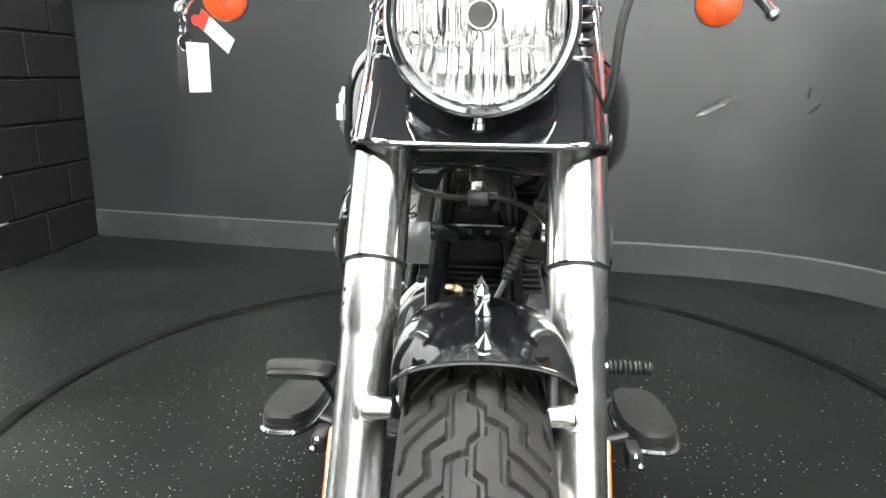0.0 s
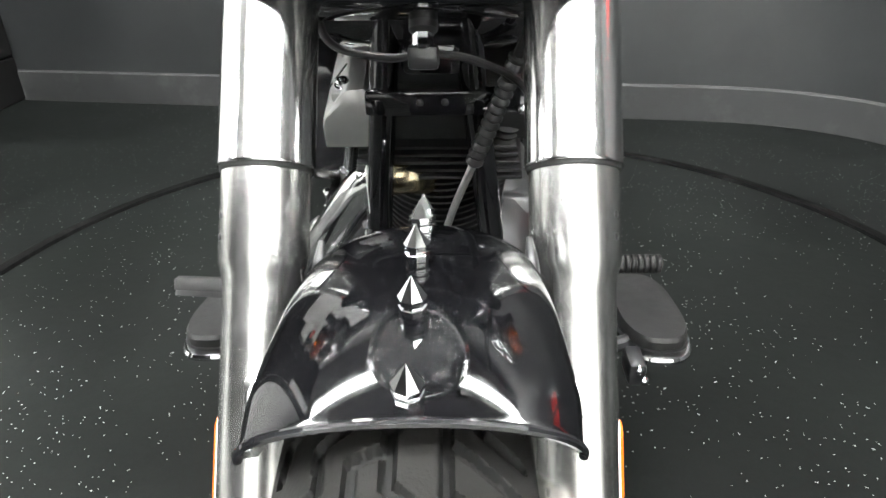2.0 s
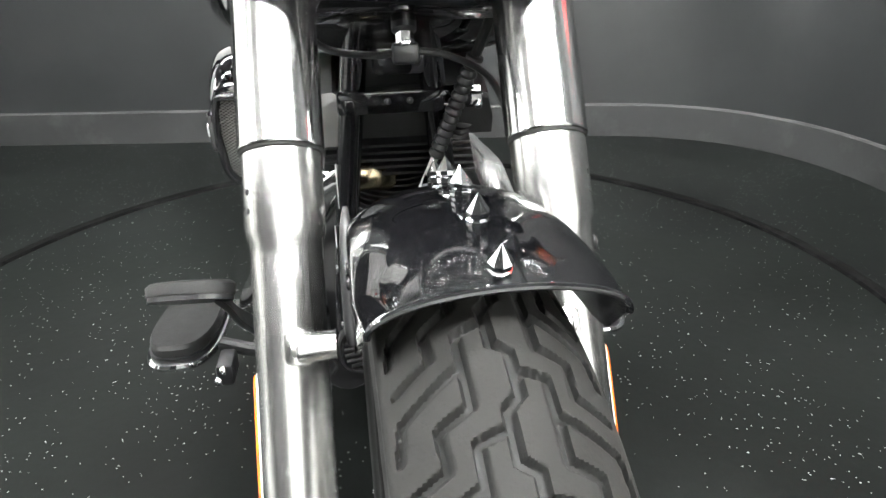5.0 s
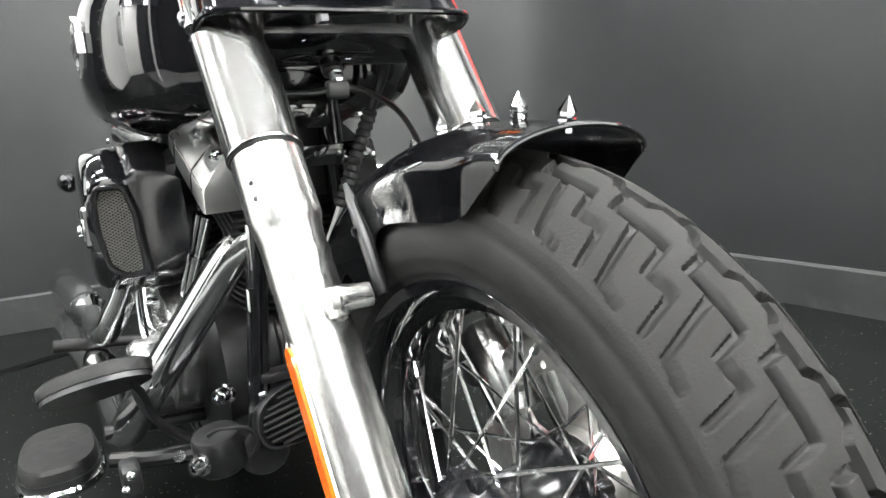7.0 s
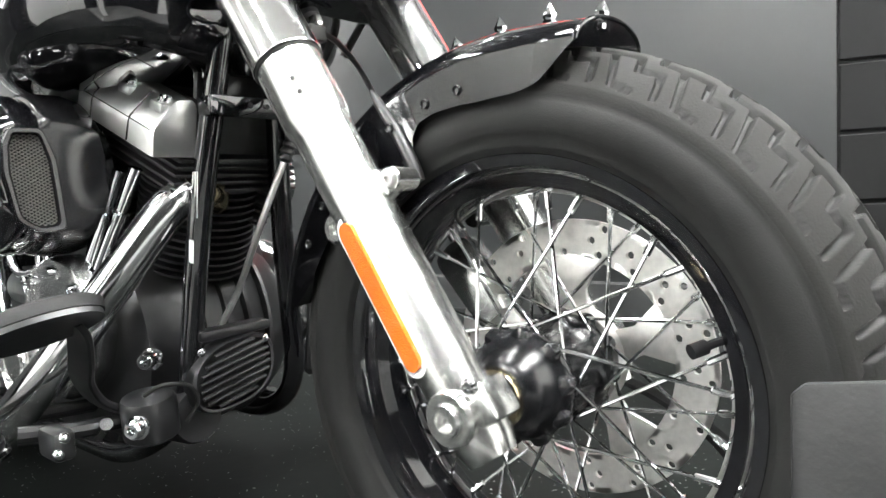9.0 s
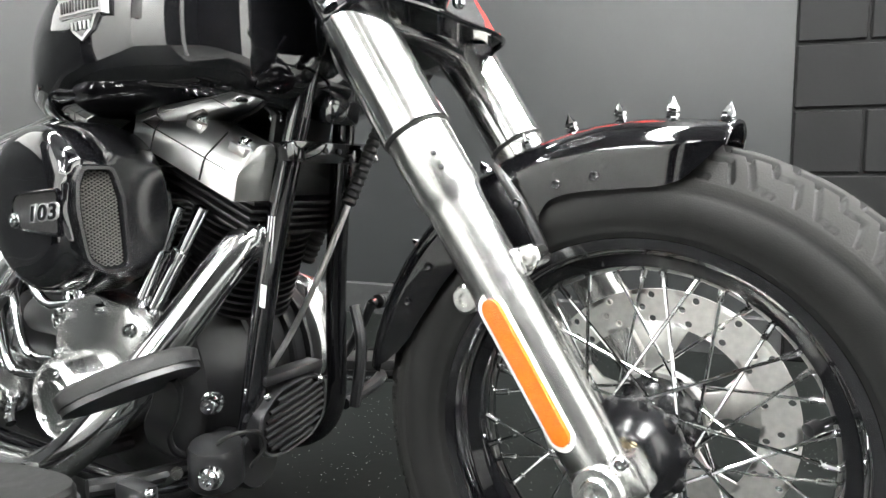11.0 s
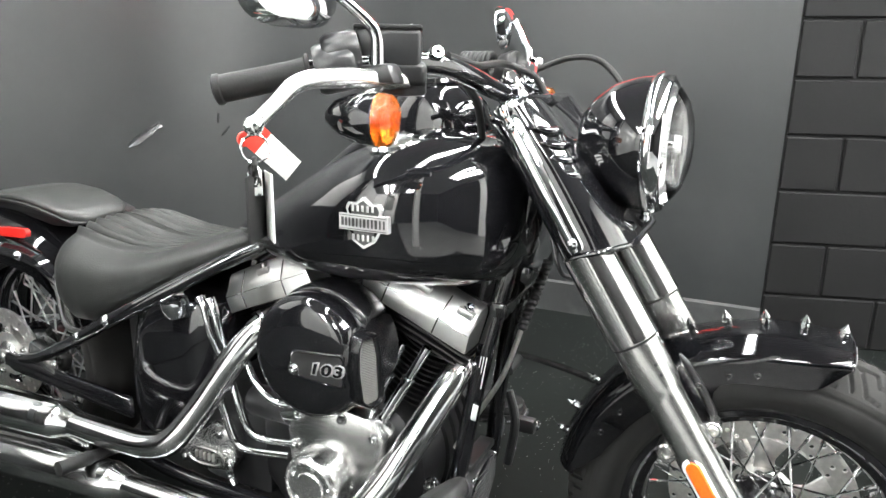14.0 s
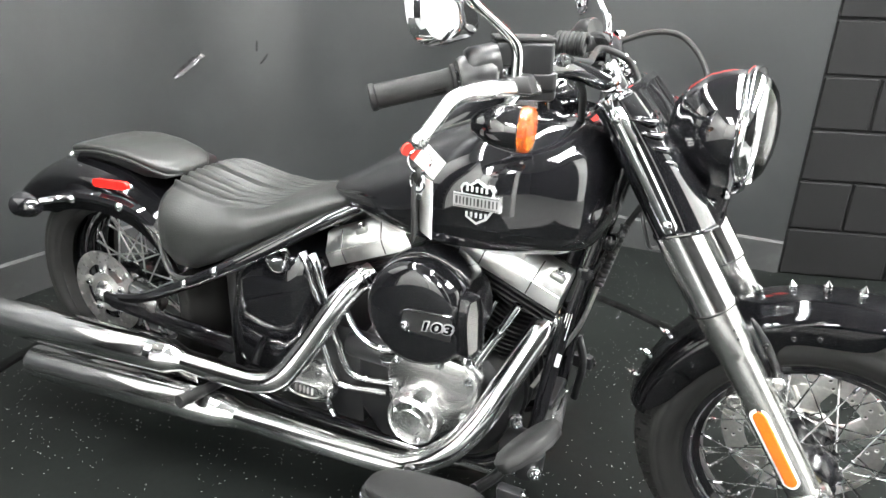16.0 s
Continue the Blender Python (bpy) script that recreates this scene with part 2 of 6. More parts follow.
def plate(outline, x0, x1, bevel=0.003, plane="x"):
    """A flat outline of (y, z) pulled from x0 to x1."""
    bm = bmesh.new()
    f = bm.faces.new([bm.verts.new((x0, a, b)) for a, b in outline])
    r = bmesh.ops.extrude_face_region(bm, geom=[f])
    bmesh.ops.translate(bm, vec=(x1 - x0, 0, 0), verts=[g for g in r["geom"] if isinstance(g, bmesh.types.BMVert)])
    if bevel:
        bmesh.ops.bevel(bm, geom=list(bm.edges), offset=bevel, segments=2, affect="EDGES", profile=0.5)
    return bm


def turned(rx=0, ry=0, rz=0):
    return Euler([radians(a) for a in (rx, ry, rz)]).to_matrix()


def bolt(at, axis, r=0.008, h=0.007):
    d = V(axis).normalized()
    return join(lathe([(r * 1.25, 0), (r * 1.25, h * 0.25), (r, h * 0.3)], at, d, 18),
                lathe([(r, h * 0.2), (r, h * 0.8), (r * 0.8, h), (r * 0.45, h), (r * 0.4, h * 0.6), (0, h * 0.6)], at, d, 12))


def dome(at, axis, r, h, n=20):
    return lathe([(r, 0)] + [(r * math.cos(a), h * math.sin(a)) for a in (math.pi / 2 * i / 6 for i in range(7))], at, axis, n)


# ---- the room ----
WL, WK, WR = (-2.06, 2.78), (1.64, 2.27), (1.70, 0.02)
WD, WE = (2.45, -2.6), (-2.05, -2.6)


def wall_run(name, a, b, material, label, z1=CEIL, thick=0.12):
    a, b = V((*a, 0)), V((*b, 0))
    d = (b - a).normalized()
    out = V((d.y, -d.x, 0))
    if out.dot((a + b) / 2 - V((0, 0.3, 0))) < 0:
        out = -out
    bm = bmesh.new()
    q = [a, b, b + out * thick, a + out * thick]
    lo = [bm.verts.new((p.x, p.y, FLOOR - 0.05)) for p in q]
    hi = [bm.verts.new((p.x, p.y, z1)) for p in q]
    bm.faces.new(lo)
    bm.faces.new(hi)
    for i in range(4):
        j = (i + 1) % 4
        bm.faces.new((lo[i], lo[j], hi[j], hi[i]))
    w = single(name, bm, material, label, "wall", "structure", 20)
    return w, a, b, d, out


def curved_wall():
    """The grey wall: two runs joined by a wide curve."""
    pts = rounded([V((*WL, 0)), V((*WK, 0)), V((*WR, 0))], 0.75, 24)
    rows, base = [], []
    for i, p in enumerate(pts):
        q0, q1 = pts[max(i - 1, 0)], pts[min(i + 1, len(pts) - 1)]
        d = (q1 - q0).normalized()
        inn = V((d.y, -d.x, 0))
        if inn.dot(V((0, 0.3, 0)) - p) < 0:
            inn = -inn
        o = p - inn * 0.12
        rows.append([V((p.x, p.y, FLOOR - 0.05)), V((p.x, p.y, CEIL)), V((o.x, o.y, CEIL)), V((o.x, o.y, FLOOR - 0.05))])
        w = 0.0015 * noise.noise(p * 9)
        base.append([p + V((0, 0, FLOOR)), p + inn * (0.012 + w) + V((0, 0, FLOOR)), p + inn * (0.012 + w) + V((0, 0, FLOOR + 0.13 + w)),
                     p + inn * 0.004 + V((0, 0, FLOOR + 0.138 + w)), p + V((0, 0, FLOOR + 0.138))])
    single("wall_north", rings(rows), WALLP, "smooth dark grey painted wall that curves round the motorcycle", "wall", "structure", 30)
    single("baseboard", rings(base), BASEP, "scuffed grey baseboard along the grey wall", "baseboard", "structure", 20)


curved_wall()


def west(f):
    return (WL[0] + (WE[0] - WL[0]) * f, WL[1] + (WE[1] - WL[1]) * f)


WW, WN, WM = west(0.14), (-6.0, west(0.14)[1]), (-6.0, -2.6)
WS = (WR[0] + (WD[0] - WR[0]) * 0.5, WR[1] + (WD[1] - WR[1]) * 0.5)
wall_w = wall_run("wall_west", WL, WW, BRICKB, "black painted concrete block wall")


def reflector_panel():
    """Unseen white panel added high on the grey wall, for the chrome to reflect."""
    a, b = V((*WL, 0)), V((*WK, 0))
    d = (b - a).normalized()
    inn = V((d.y, -d.x, 0))
    b = a + d * 1.42
    q = [a + inn * 0.003 + d * 0.01, b + inn * 0.003, b + inn * 0.015, a + inn * 0.015 + d * 0.01]
    single("north_reflector", rings([[p + V((0, 0, z)) for p in q] for z in (1.215, CEIL - 0.004)]), BRICKW, "unseen white panel added high on the grey wall for the chrome to reflect", "wall", "structure", 20)


reflector_panel()
wall_run("wall_west_return", WW, WN, BRICKW, "white painted wall of the showroom")
wall_run("wall_west_white", WN, (-6.0, 0.5), BRICKW, "white painted far wall of the showroom")
wall_run("wall_west_far", (-6.0, 0.5), WM, BRICKB, "black painted far wall of the showroom")
# unseen column added to put the bright line in the tank's paint
single("column", box((-2.05, -0.02, (FLOOR + CEIL) / 2), (0.12, 0.12, CEIL - FLOOR), 0.004), BRICKW, "white square column, unseen, added for the bright line on the tank", "column", "structure", 20)
wall_s = wall_run("wall_side", WR, WS, BRICKB, "black painted concrete block wall beside the grey wall")
wall_run("wall_side_far", WS, WD, BRICKW, "white painted wall of the showroom")
wall_run("wall_south", WD, (-1.0, -2.6), BRICKW, "white painted wall across the showroom")
wall_run("wall_south_dark", (-1.0, -2.6), WM, BRICKB, "black painted wall across the showroom")


def slab(name, z0, z1, material, label, category):
    bm = bmesh.new()
    pts = [(-6.2, -2.85), (2.7, -2.85), (2.7, 3.05), (-6.2, 3.05)]
    lo = [bm.verts.new((x, y, z0)) for x, y in pts]
    hi = [bm.verts.new((x, y, z1)) for x, y in pts]
    bm.faces.new(lo)
    bm.faces.new(hi)
    for i in range(4):
        j = (i + 1) % 4
        bm.faces.new((lo[i], lo[j], hi[j], hi[i]))
    return single(name, bm, material, label, category, "structure", 20)


slab("floor", FLOOR - 0.1, FLOOR, FLOORM, "black epoxy floor with white flecks", "floor")
slab("ceiling", CEIL, CEIL + 0.1, CEILP, "plain grey ceiling with lit panels", "ceiling")


def pale_floor():
    """Unseen pale floor beyond the black display area, added to brighten reflections."""
    for name, x0, x1, y0, y1 in (("floor_west", -5.99, -1.30, -2.59, 0.25), ("floor_south", -1.30, 2.5, -2.7, -0.95)):
        bm = box(((x0 + x1) / 2, (y0 + y1) / 2, FLOOR + 0.002), (x1 - x0, y1 - y0, 0.005), 0)
        single(name, bm, PALEF, "pale grey epoxy floor, unseen, added to brighten the reflections", "floor", "structure", 20)


pale_floor()


def seam():
    """The rubber strip round the turntable."""
    c, r = V((0.0, 0.965, FLOOR)), 1.152
    rows = []
    for i in range(180):
        a = 2 * math.pi * i / 180
        w = 0.004 * noise.noise(V((math.cos(a) * 3, math.sin(a) * 3, 0)))
        d = V((math.cos(a), math.sin(a), 0))
        rows.append([c + d * (r + w - 0.021), c + d * (r + w - 0.016) + V((0, 0, 0.008)), c + d * (r + w) + V((0, 0, 0.012)),
                     c + d * (r + w + 0.016) + V((0, 0, 0.008)), c + d * (r + w + 0.021)])
    single("trim", rings(rows, loop=True, closed_u=False), SEAMM, "black rubber strip round the turntable", "floor trim", "structure")


seam()


def ceiling_light(x, y):
    """One length of a continuous light strip along the ceiling."""
    e = thing("ceiling_light", (x, y, CEIL), "white ceiling strip light with a lit diffuser", "ceiling light", "ceiling lights")
    part("housing", plate([(y - 0.11, CEIL - 0.001), (y + 0.11, CEIL - 0.001), (y + 0.10, CEIL - 0.05), (y - 0.10, CEIL - 0.05)], x - 0.617, x + 0.617, 0), CEILP, e)
    part("diffuser", box((x, y, CEIL - 0.049), (1.228, 0.15, 0.010), 0.001), PANEL, e, "lit white diffuser")


for ly in (1.95, 0.50, -1.00, -1.32, -1.64):
    for k in range(3):
        ceiling_light(1.25 - 1.24 * k, ly)
for ly in (1.4, 1.1, -0.2, -0.5):
    for lx in (-4.0, -5.24):
        ceiling_light(lx, ly)


def sign():
    """Red sign blocks on the grey wall, plain shapes."""
    a, b = V((*WK, 0)), V((*WR, 0))
    d = (b - a).normalized()
    inn = V((d.y, -d.x, 0))
    if inn.dot(V((0, 0.3, 0)) - a) < 0:
        inn = -inn
    e = thing("wall_sign", a + d * 1.2 + V((0, 0, 1.5)), "red raised sign of slanted block shapes on the grey wall", "sign")
    end = 1.86
    for i in range(6):
        s0 = end - 0.215 * (i + 1)
        rows = []
        for off in (0.002, 0.014):
            ring = []
            for s, z in ((0.03, 0), (0.21, 0), (0.25, 0.04), (0.26, 0.12), (0.30, 0.24), (0.27, 0.28), (0.10, 0.28), (0.06, 0.24), (0.04, 0.14), (0.0, 0.03)):
                ring.append(a + d * (s0 + s * 0.66) + inn * off + V((0, 0, 1.418 + z)))
            rows.append(ring)
        part("letter_block", rings(rows), SIGNR, e, sharp=20)


sign()


# ---- the motorcycle ----
AX = V((0.0, 0.005, 0.340))
RX = V((0.0, 1.680, 0.342))
FD = V((0, 0.542, 0.8406))
FN = V((0, -0.8406, 0.542))


def fk(x, s, n=0.0):
    """A place by the fork: across, up along the leg, and ahead of it."""
    return V((x, AX.y, AX.z)) + FD * s + FN * n


bike = thing("motorcycle", (0, 0.82, FLOOR), "black and chrome cruiser motorcycle upright on a turntable", "motorcycle")


def tread_depth(u, x, pitch):
    """Depth of the zigzag grooves at arc length u and width x."""
    d = np.full(u.shape, 9.0)
    middle = [(0, -0.0040), (0.123, 0.0035), (0.518, 0.0042), (0.614, -0.0040), (1.0, -0.0040)]
    long_ = [(0.285, 0.0085), (0.33, 0.0203), (1.02, 0.0200), (1.12, 0.0385), (1.45, 0.0368), (1.58, 0.0615)]
    short = [(0.66, 0.0235), (0.90, 0.0605), (1.21, 0.0640)]
    for line, side, shift in ((middle, -1, 0), (long_, -1, 0), (short, -1, 0), (long_, 1, 0.54), (short, 1, 0.54)):
        uu = np.mod(u - shift * pitch, pitch)
        xx = x * side
        for (a0, b0), (a1, b1) in zip(line, line[1:]):
            a0, a1 = a0 * pitch, a1 * pitch
            du, dx = a1 - a0, b1 - b0
            for k in (-1, 0, 1):
                pu = uu - k * pitch
                t = np.clip(((pu - a0) * du + (xx - b0) * dx) / (du * du + dx * dx), 0, 1)
                d = np.minimum(d, np.hypot(pu - a0 - t * du, xx - b0 - t * dx))
    return np.clip((0.0034 - d) / 0.0013, 0, 1) * 0.0065


def tyre(centre, r, w, name, tread):
    prof = [(r - 0.105, -0.66), (r - 0.098, -0.80), (r - 0.092, -0.875), (r - 0.0905, -0.905), (r - 0.0885, -0.908), (r - 0.084, -0.945), (r - 0.079, -0.975), (r - 0.0775, -0.990), (r - 0.066, -1.022), (r - 0.0535, -1.022), (r - 0.0520, -1.008), (r - 0.0470, -0.996), (r - 0.0445, -1.000), (r - 0.0425, -0.988)]
    edge = len(prof)
    half = w / 2
    ncrown = 92 if tread else 10
    nu = 1800 if tread else 120
    crown = []
    for i in range(ncrown + 1):
        q = -1 + 2 * i / ncrown
        crown.append((r - 0.0375 * abs(q) ** 1.9, 0.972 * q))
    full = prof + [c for c in crown] + [(a, -b) for a, b in reversed(prof)]
    rr = np.array([p[0] for p in full])
    xx = np.array([p[1] * half for p in full])
    ang = np.arange(nu) * 2 * np.pi / nu
    R = np.tile(rr, (nu, 1))
    X = np.tile(xx, (nu, 1))
    A = np.tile(ang[:, None], (1, len(full)))
    if tread:
        pitch = 2 * np.pi * r / 31
        arc = np.concatenate([[0], np.cumsum(np.hypot(np.diff(rr), np.diff(xx)))])
        arc = arc - arc[-1] / 2
        dep = tread_depth(A * r - 0.668, np.tile(arc, (nu, 1)), pitch)
        dep[:, :edge] = 0
        dep[:, -edge:] = 0
        R = R - dep
        # fine radial ribs on a band of the sidewall
        rib = np.where(np.arange(nu) % 2 < 1, 0.0003, 0.0)[:, None]
        X[:, 7:10] -= rib
        X[:, -10:-7] += rib
    P = np.stack([X + centre.x, centre.y + R * np.cos(A), centre.z + R * np.sin(A)], -1).reshape(-1, 3)
    k = len(full)
    i0 = np.arange(nu)[:, None] * k + np.arange(k - 1)[None, :]
    i1 = ((np.arange(nu) + 1) % nu)[:, None] * k + np.arange(k - 1)[None, :]
    F = np.stack([i0, i0 + 1, i1 + 1, i1], -1).reshape(-1, 4)
    me = bpy.data.meshes.new(name)
    me.from_pydata(P.tolist(), [], F.tolist())
    for f in me.polygons:
        f.use_smooth = True
    me.set_sharp_from_angle(angle=radians(50))
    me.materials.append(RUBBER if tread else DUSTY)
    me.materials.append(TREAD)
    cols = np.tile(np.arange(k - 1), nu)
    tread_top = (cols >= edge - 2) & (cols < k - edge + 1)
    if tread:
        # groove shade put in as colour: deep faces take the darker RUBBER
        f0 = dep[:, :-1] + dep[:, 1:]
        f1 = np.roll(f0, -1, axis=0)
        tread_top &= ((f0 + f1) / 4 < 0.0014).reshape(-1)
    me.polygons.foreach_set("material_index", tread_top.astype(np.int32))
    ob = new(name, me)
    ob.parent = bike
    ob.location = -bike.location
    ob["label"] = "black rubber tyre with zigzag tread grooves"
    return ob


def disc_with_holes(centre, r0, r1, thick, rows_of_holes, count):
    """A flat ring with drilled holes, about the x axis."""
    bm = bmesh.new()
    step = (r1 - r0) / rows_of_holes
    for j in range(rows_of_holes):
        a0r = r0 + j * step
        for i in range(count):
            t0 = 2 * math.pi * (i + (j % 2) * 0.5) / count
            dt = 2 * math.pi / count
            sq, ci = [], []
            for a, b in ((0, 0), (.5, 0), (1, 0), (1, .5), (1, 1), (.5, 1), (0, 1), (0, .5)):
                sq.append((a0r + step * b, t0 + dt * a))
                q = math.atan2(b - .5, a - .5)
                hole = 0.0042 if (i + j) % 2 == 0 else 0.0001
                rm = a0r + step / 2
                ci.append((rm + hole * math.sin(q), t0 + dt / 2 + hole * math.cos(q) / rm))
            for side in (-1, 1):
                vs = [bm.verts.new((centre.x + side * thick / 2, centre.y + r * math.cos(t), centre.z + r * math.sin(t))) for r, t in sq]
                vc = [bm.verts.new((centre.x + side * thick / 2, centre.y + r * math.cos(t), centre.z + r * math.sin(t))) for r, t in ci]
                for q in range(8):
                    p = (q + 1) % 8
                    bm.faces.new((vs[q], vs[p], vc[p], vc[q]))
                if side == -1:
                    back = vc
                else:
                    for q in range(8):
                        p = (q + 1) % 8
                        bm.faces.new((back[q], back[p], vc[p], vc[q]))
    for r in (r0, r1):
        rim = [[V((centre.x + s * thick / 2, centre.y + r * math.cos(t), centre.z + r * math.sin(t))) for s in (-1, 1)]
               for t in (2 * math.pi * i / 90 for i in range(90))]
        o = rings(rim, closed_u=False, loop=True, cap=False)
        bm = join(bm, o)
    bmesh.ops.remove_doubles(bm, verts=bm.verts, dist=1e-5)
    return bm


def wheel(centre, r, w, front):
    pre = "front" if front else "rear"
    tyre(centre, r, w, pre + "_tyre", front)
    rb = r - 0.101
    h = 0.043
    pr = [(rb + 0.004, -h), (rb + 0.007, -h - 0.004), (rb + 0.004, -h - 0.007), (rb - 0.006, -h - 0.005), (rb - 0.012, -h + 0.004), (rb - 0.014, -h + 0.014),
          (rb - 0.026, -h + 0.020), (rb - 0.031, -0.012), (rb - 0.033, 0.0)]
    outer = pr + [(a, -b) for a, b in reversed(pr[:-1])]
    inner = [(rb - 0.002, h - 0.004), (rb - 0.02, 0.02), (rb - 0.026, 0), (rb - 0.02, -0.02), (rb - 0.002, -h + 0.004)]
    rim = part(pre + "_rim", lathe(outer + inner, centre, (1, 0, 0), 96, loop=True), PAINT, bike, "black painted spoked wheel rim")
    hubh = [(0.017, 0.085), (0.027, 0.084), (0.033, 0.080), (0.040, 0.071), (0.046, 0.061), (0.051, 0.051), (0.053, 0.045), (0.052, 0.039), (0.046, 0.032), (0.041, 0.016)]
    hubp = [(a, -b) for a, b in hubh] + [(0.040, 0)] + hubh[::-1]
    hub = part("hub", lathe(hubp, centre, (1, 0, 0), 40), HUBM, rim)
    for side in (-1, 1):
        for i in range(10):
            a = 2 * math.pi * (i + 0.25 * side) / 10
            part("hub_lug", lathe([(0.0, -0.012), (0.0085, -0.010), (0.0100, 0.0), (0.0085, 0.006), (0.0, 0.008)], centre + V((side * 0.051, 0.048 * math.cos(a), 0.048 * math.sin(a))), (side, 0, 0), 12), HUBM, hub)
    part("axle", lathe([(0, -0.125), (0.0105, -0.125), (0.0105, 0.125), (0, 0.125)], centre, (1, 0, 0), 20), CHROME, bike)
    # spokes: four kinds, ten of each
    thick = 0.0019 if front else 0.0024
    for side in (-1, 1):
        for lean in (-1, 1):
            a_hub, a_rim = 0.0, lean * 0.95
            x_hub = side * (0.0475 if lean > 0 else 0.0385)
            p0 = V((x_hub, 0.049 * math.cos(a_hub), 0.049 * math.sin(a_hub)))
            rr = rb - 0.030
            p1 = V((side * 0.010, rr * math.cos(a_rim), rr * math.sin(a_rim)))
            d = (p1 - p0).normalized()
            bm = join(lathe([(0, 0), (thick, 0), (thick, (p1 - p0).length - 0.016)], p0, d, 6),
                      lathe([(0.0019, -0.018), (0.0034, -0.017), (0.0034, -0.002), (0.0042, 0), (0.0042, 0.002), (0, 0.002)], p1, d, 8))
            ob = mesh_object("spoke", bm, PIPE if front else SPOKE)
            base = 0.5 * (side > 0) + 0.28 * (lean > 0)
            for i in range(10):
                o = ob if i == 0 else new("spoke", ob.data)
                o.parent = rim
                ang = 2 * math.pi * (i + base) / 10 + 0.1
                o.matrix_basis = Matrix.Translation(centre) @ Matrix.Rotation(ang, 4, "X")
    dx = 0.068 if front else -0.128
    dc = V((dx, centre.y, centre.z))
    sgn = 1 if dx > 0 else -1
    disc = part("brake_disc", disc_with_holes(dc, 0.106 if front else 0.078, 0.147 if front else 0.114, 0.005, 3, 36), DISC, bike, "drilled steel brake disc")
    r_in = 0.108 if front else 0.080
    n_arm = 5
    for i in range(n_arm):
        a0 = 2 * math.pi * i / n_arm + 0.3
        ring = []
        for rad, off in ((0.050, -0.34), (0.075, -0.20), (r_in, -0.30), (r_in + 0.003, 0.0), (r_in, 0.30), (0.075, 0.20), (0.050, 0.34)):
            ring.append((dc.y + rad * math.cos(a0 + off), dc.z + rad * math.sin(a0 + off)))
        part("carrier_arm", plate(ring, dx - 0.003, dx + 0.003, 0.0012), DISC, disc)
    part("disc_carrier", lathe([(0.030, -0.016 * sgn), (0.054, -0.016 * sgn), (0.056, 0.004 * sgn), (0.030, 0.004 * sgn)], dc, (1, 0, 0), 40, loop=True), DISC, disc)
    for i in range(5):
        a = 2 * math.pi * i / 5 + 0.3
        part("bolt", bolt((dx + 0.002 * sgn, centre.y + 0.062 * math.cos(a), centre.z + 0.062 * math.sin(a)), (sgn, 0, 0), 0.007, 0.01), CHROME, disc)
    return rim


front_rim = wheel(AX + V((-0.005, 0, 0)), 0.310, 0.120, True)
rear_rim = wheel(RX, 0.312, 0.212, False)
part("valve", join(tube([AX + V((-0.008, -0.178, 0.052)), AX + V((-0.016, -0.168, 0.049)), AX + V((-0.024, -0.160, 0.046))], 0.004, 8, 3),
                   lathe([(0, 0), (0.0065, 0), (0.0065, 0.014), (0, 0.014)], AX + V((-0.024, -0.160, 0.046)), (-0.75, 0.6, -0.2), 14)), SATIN, front_rim)



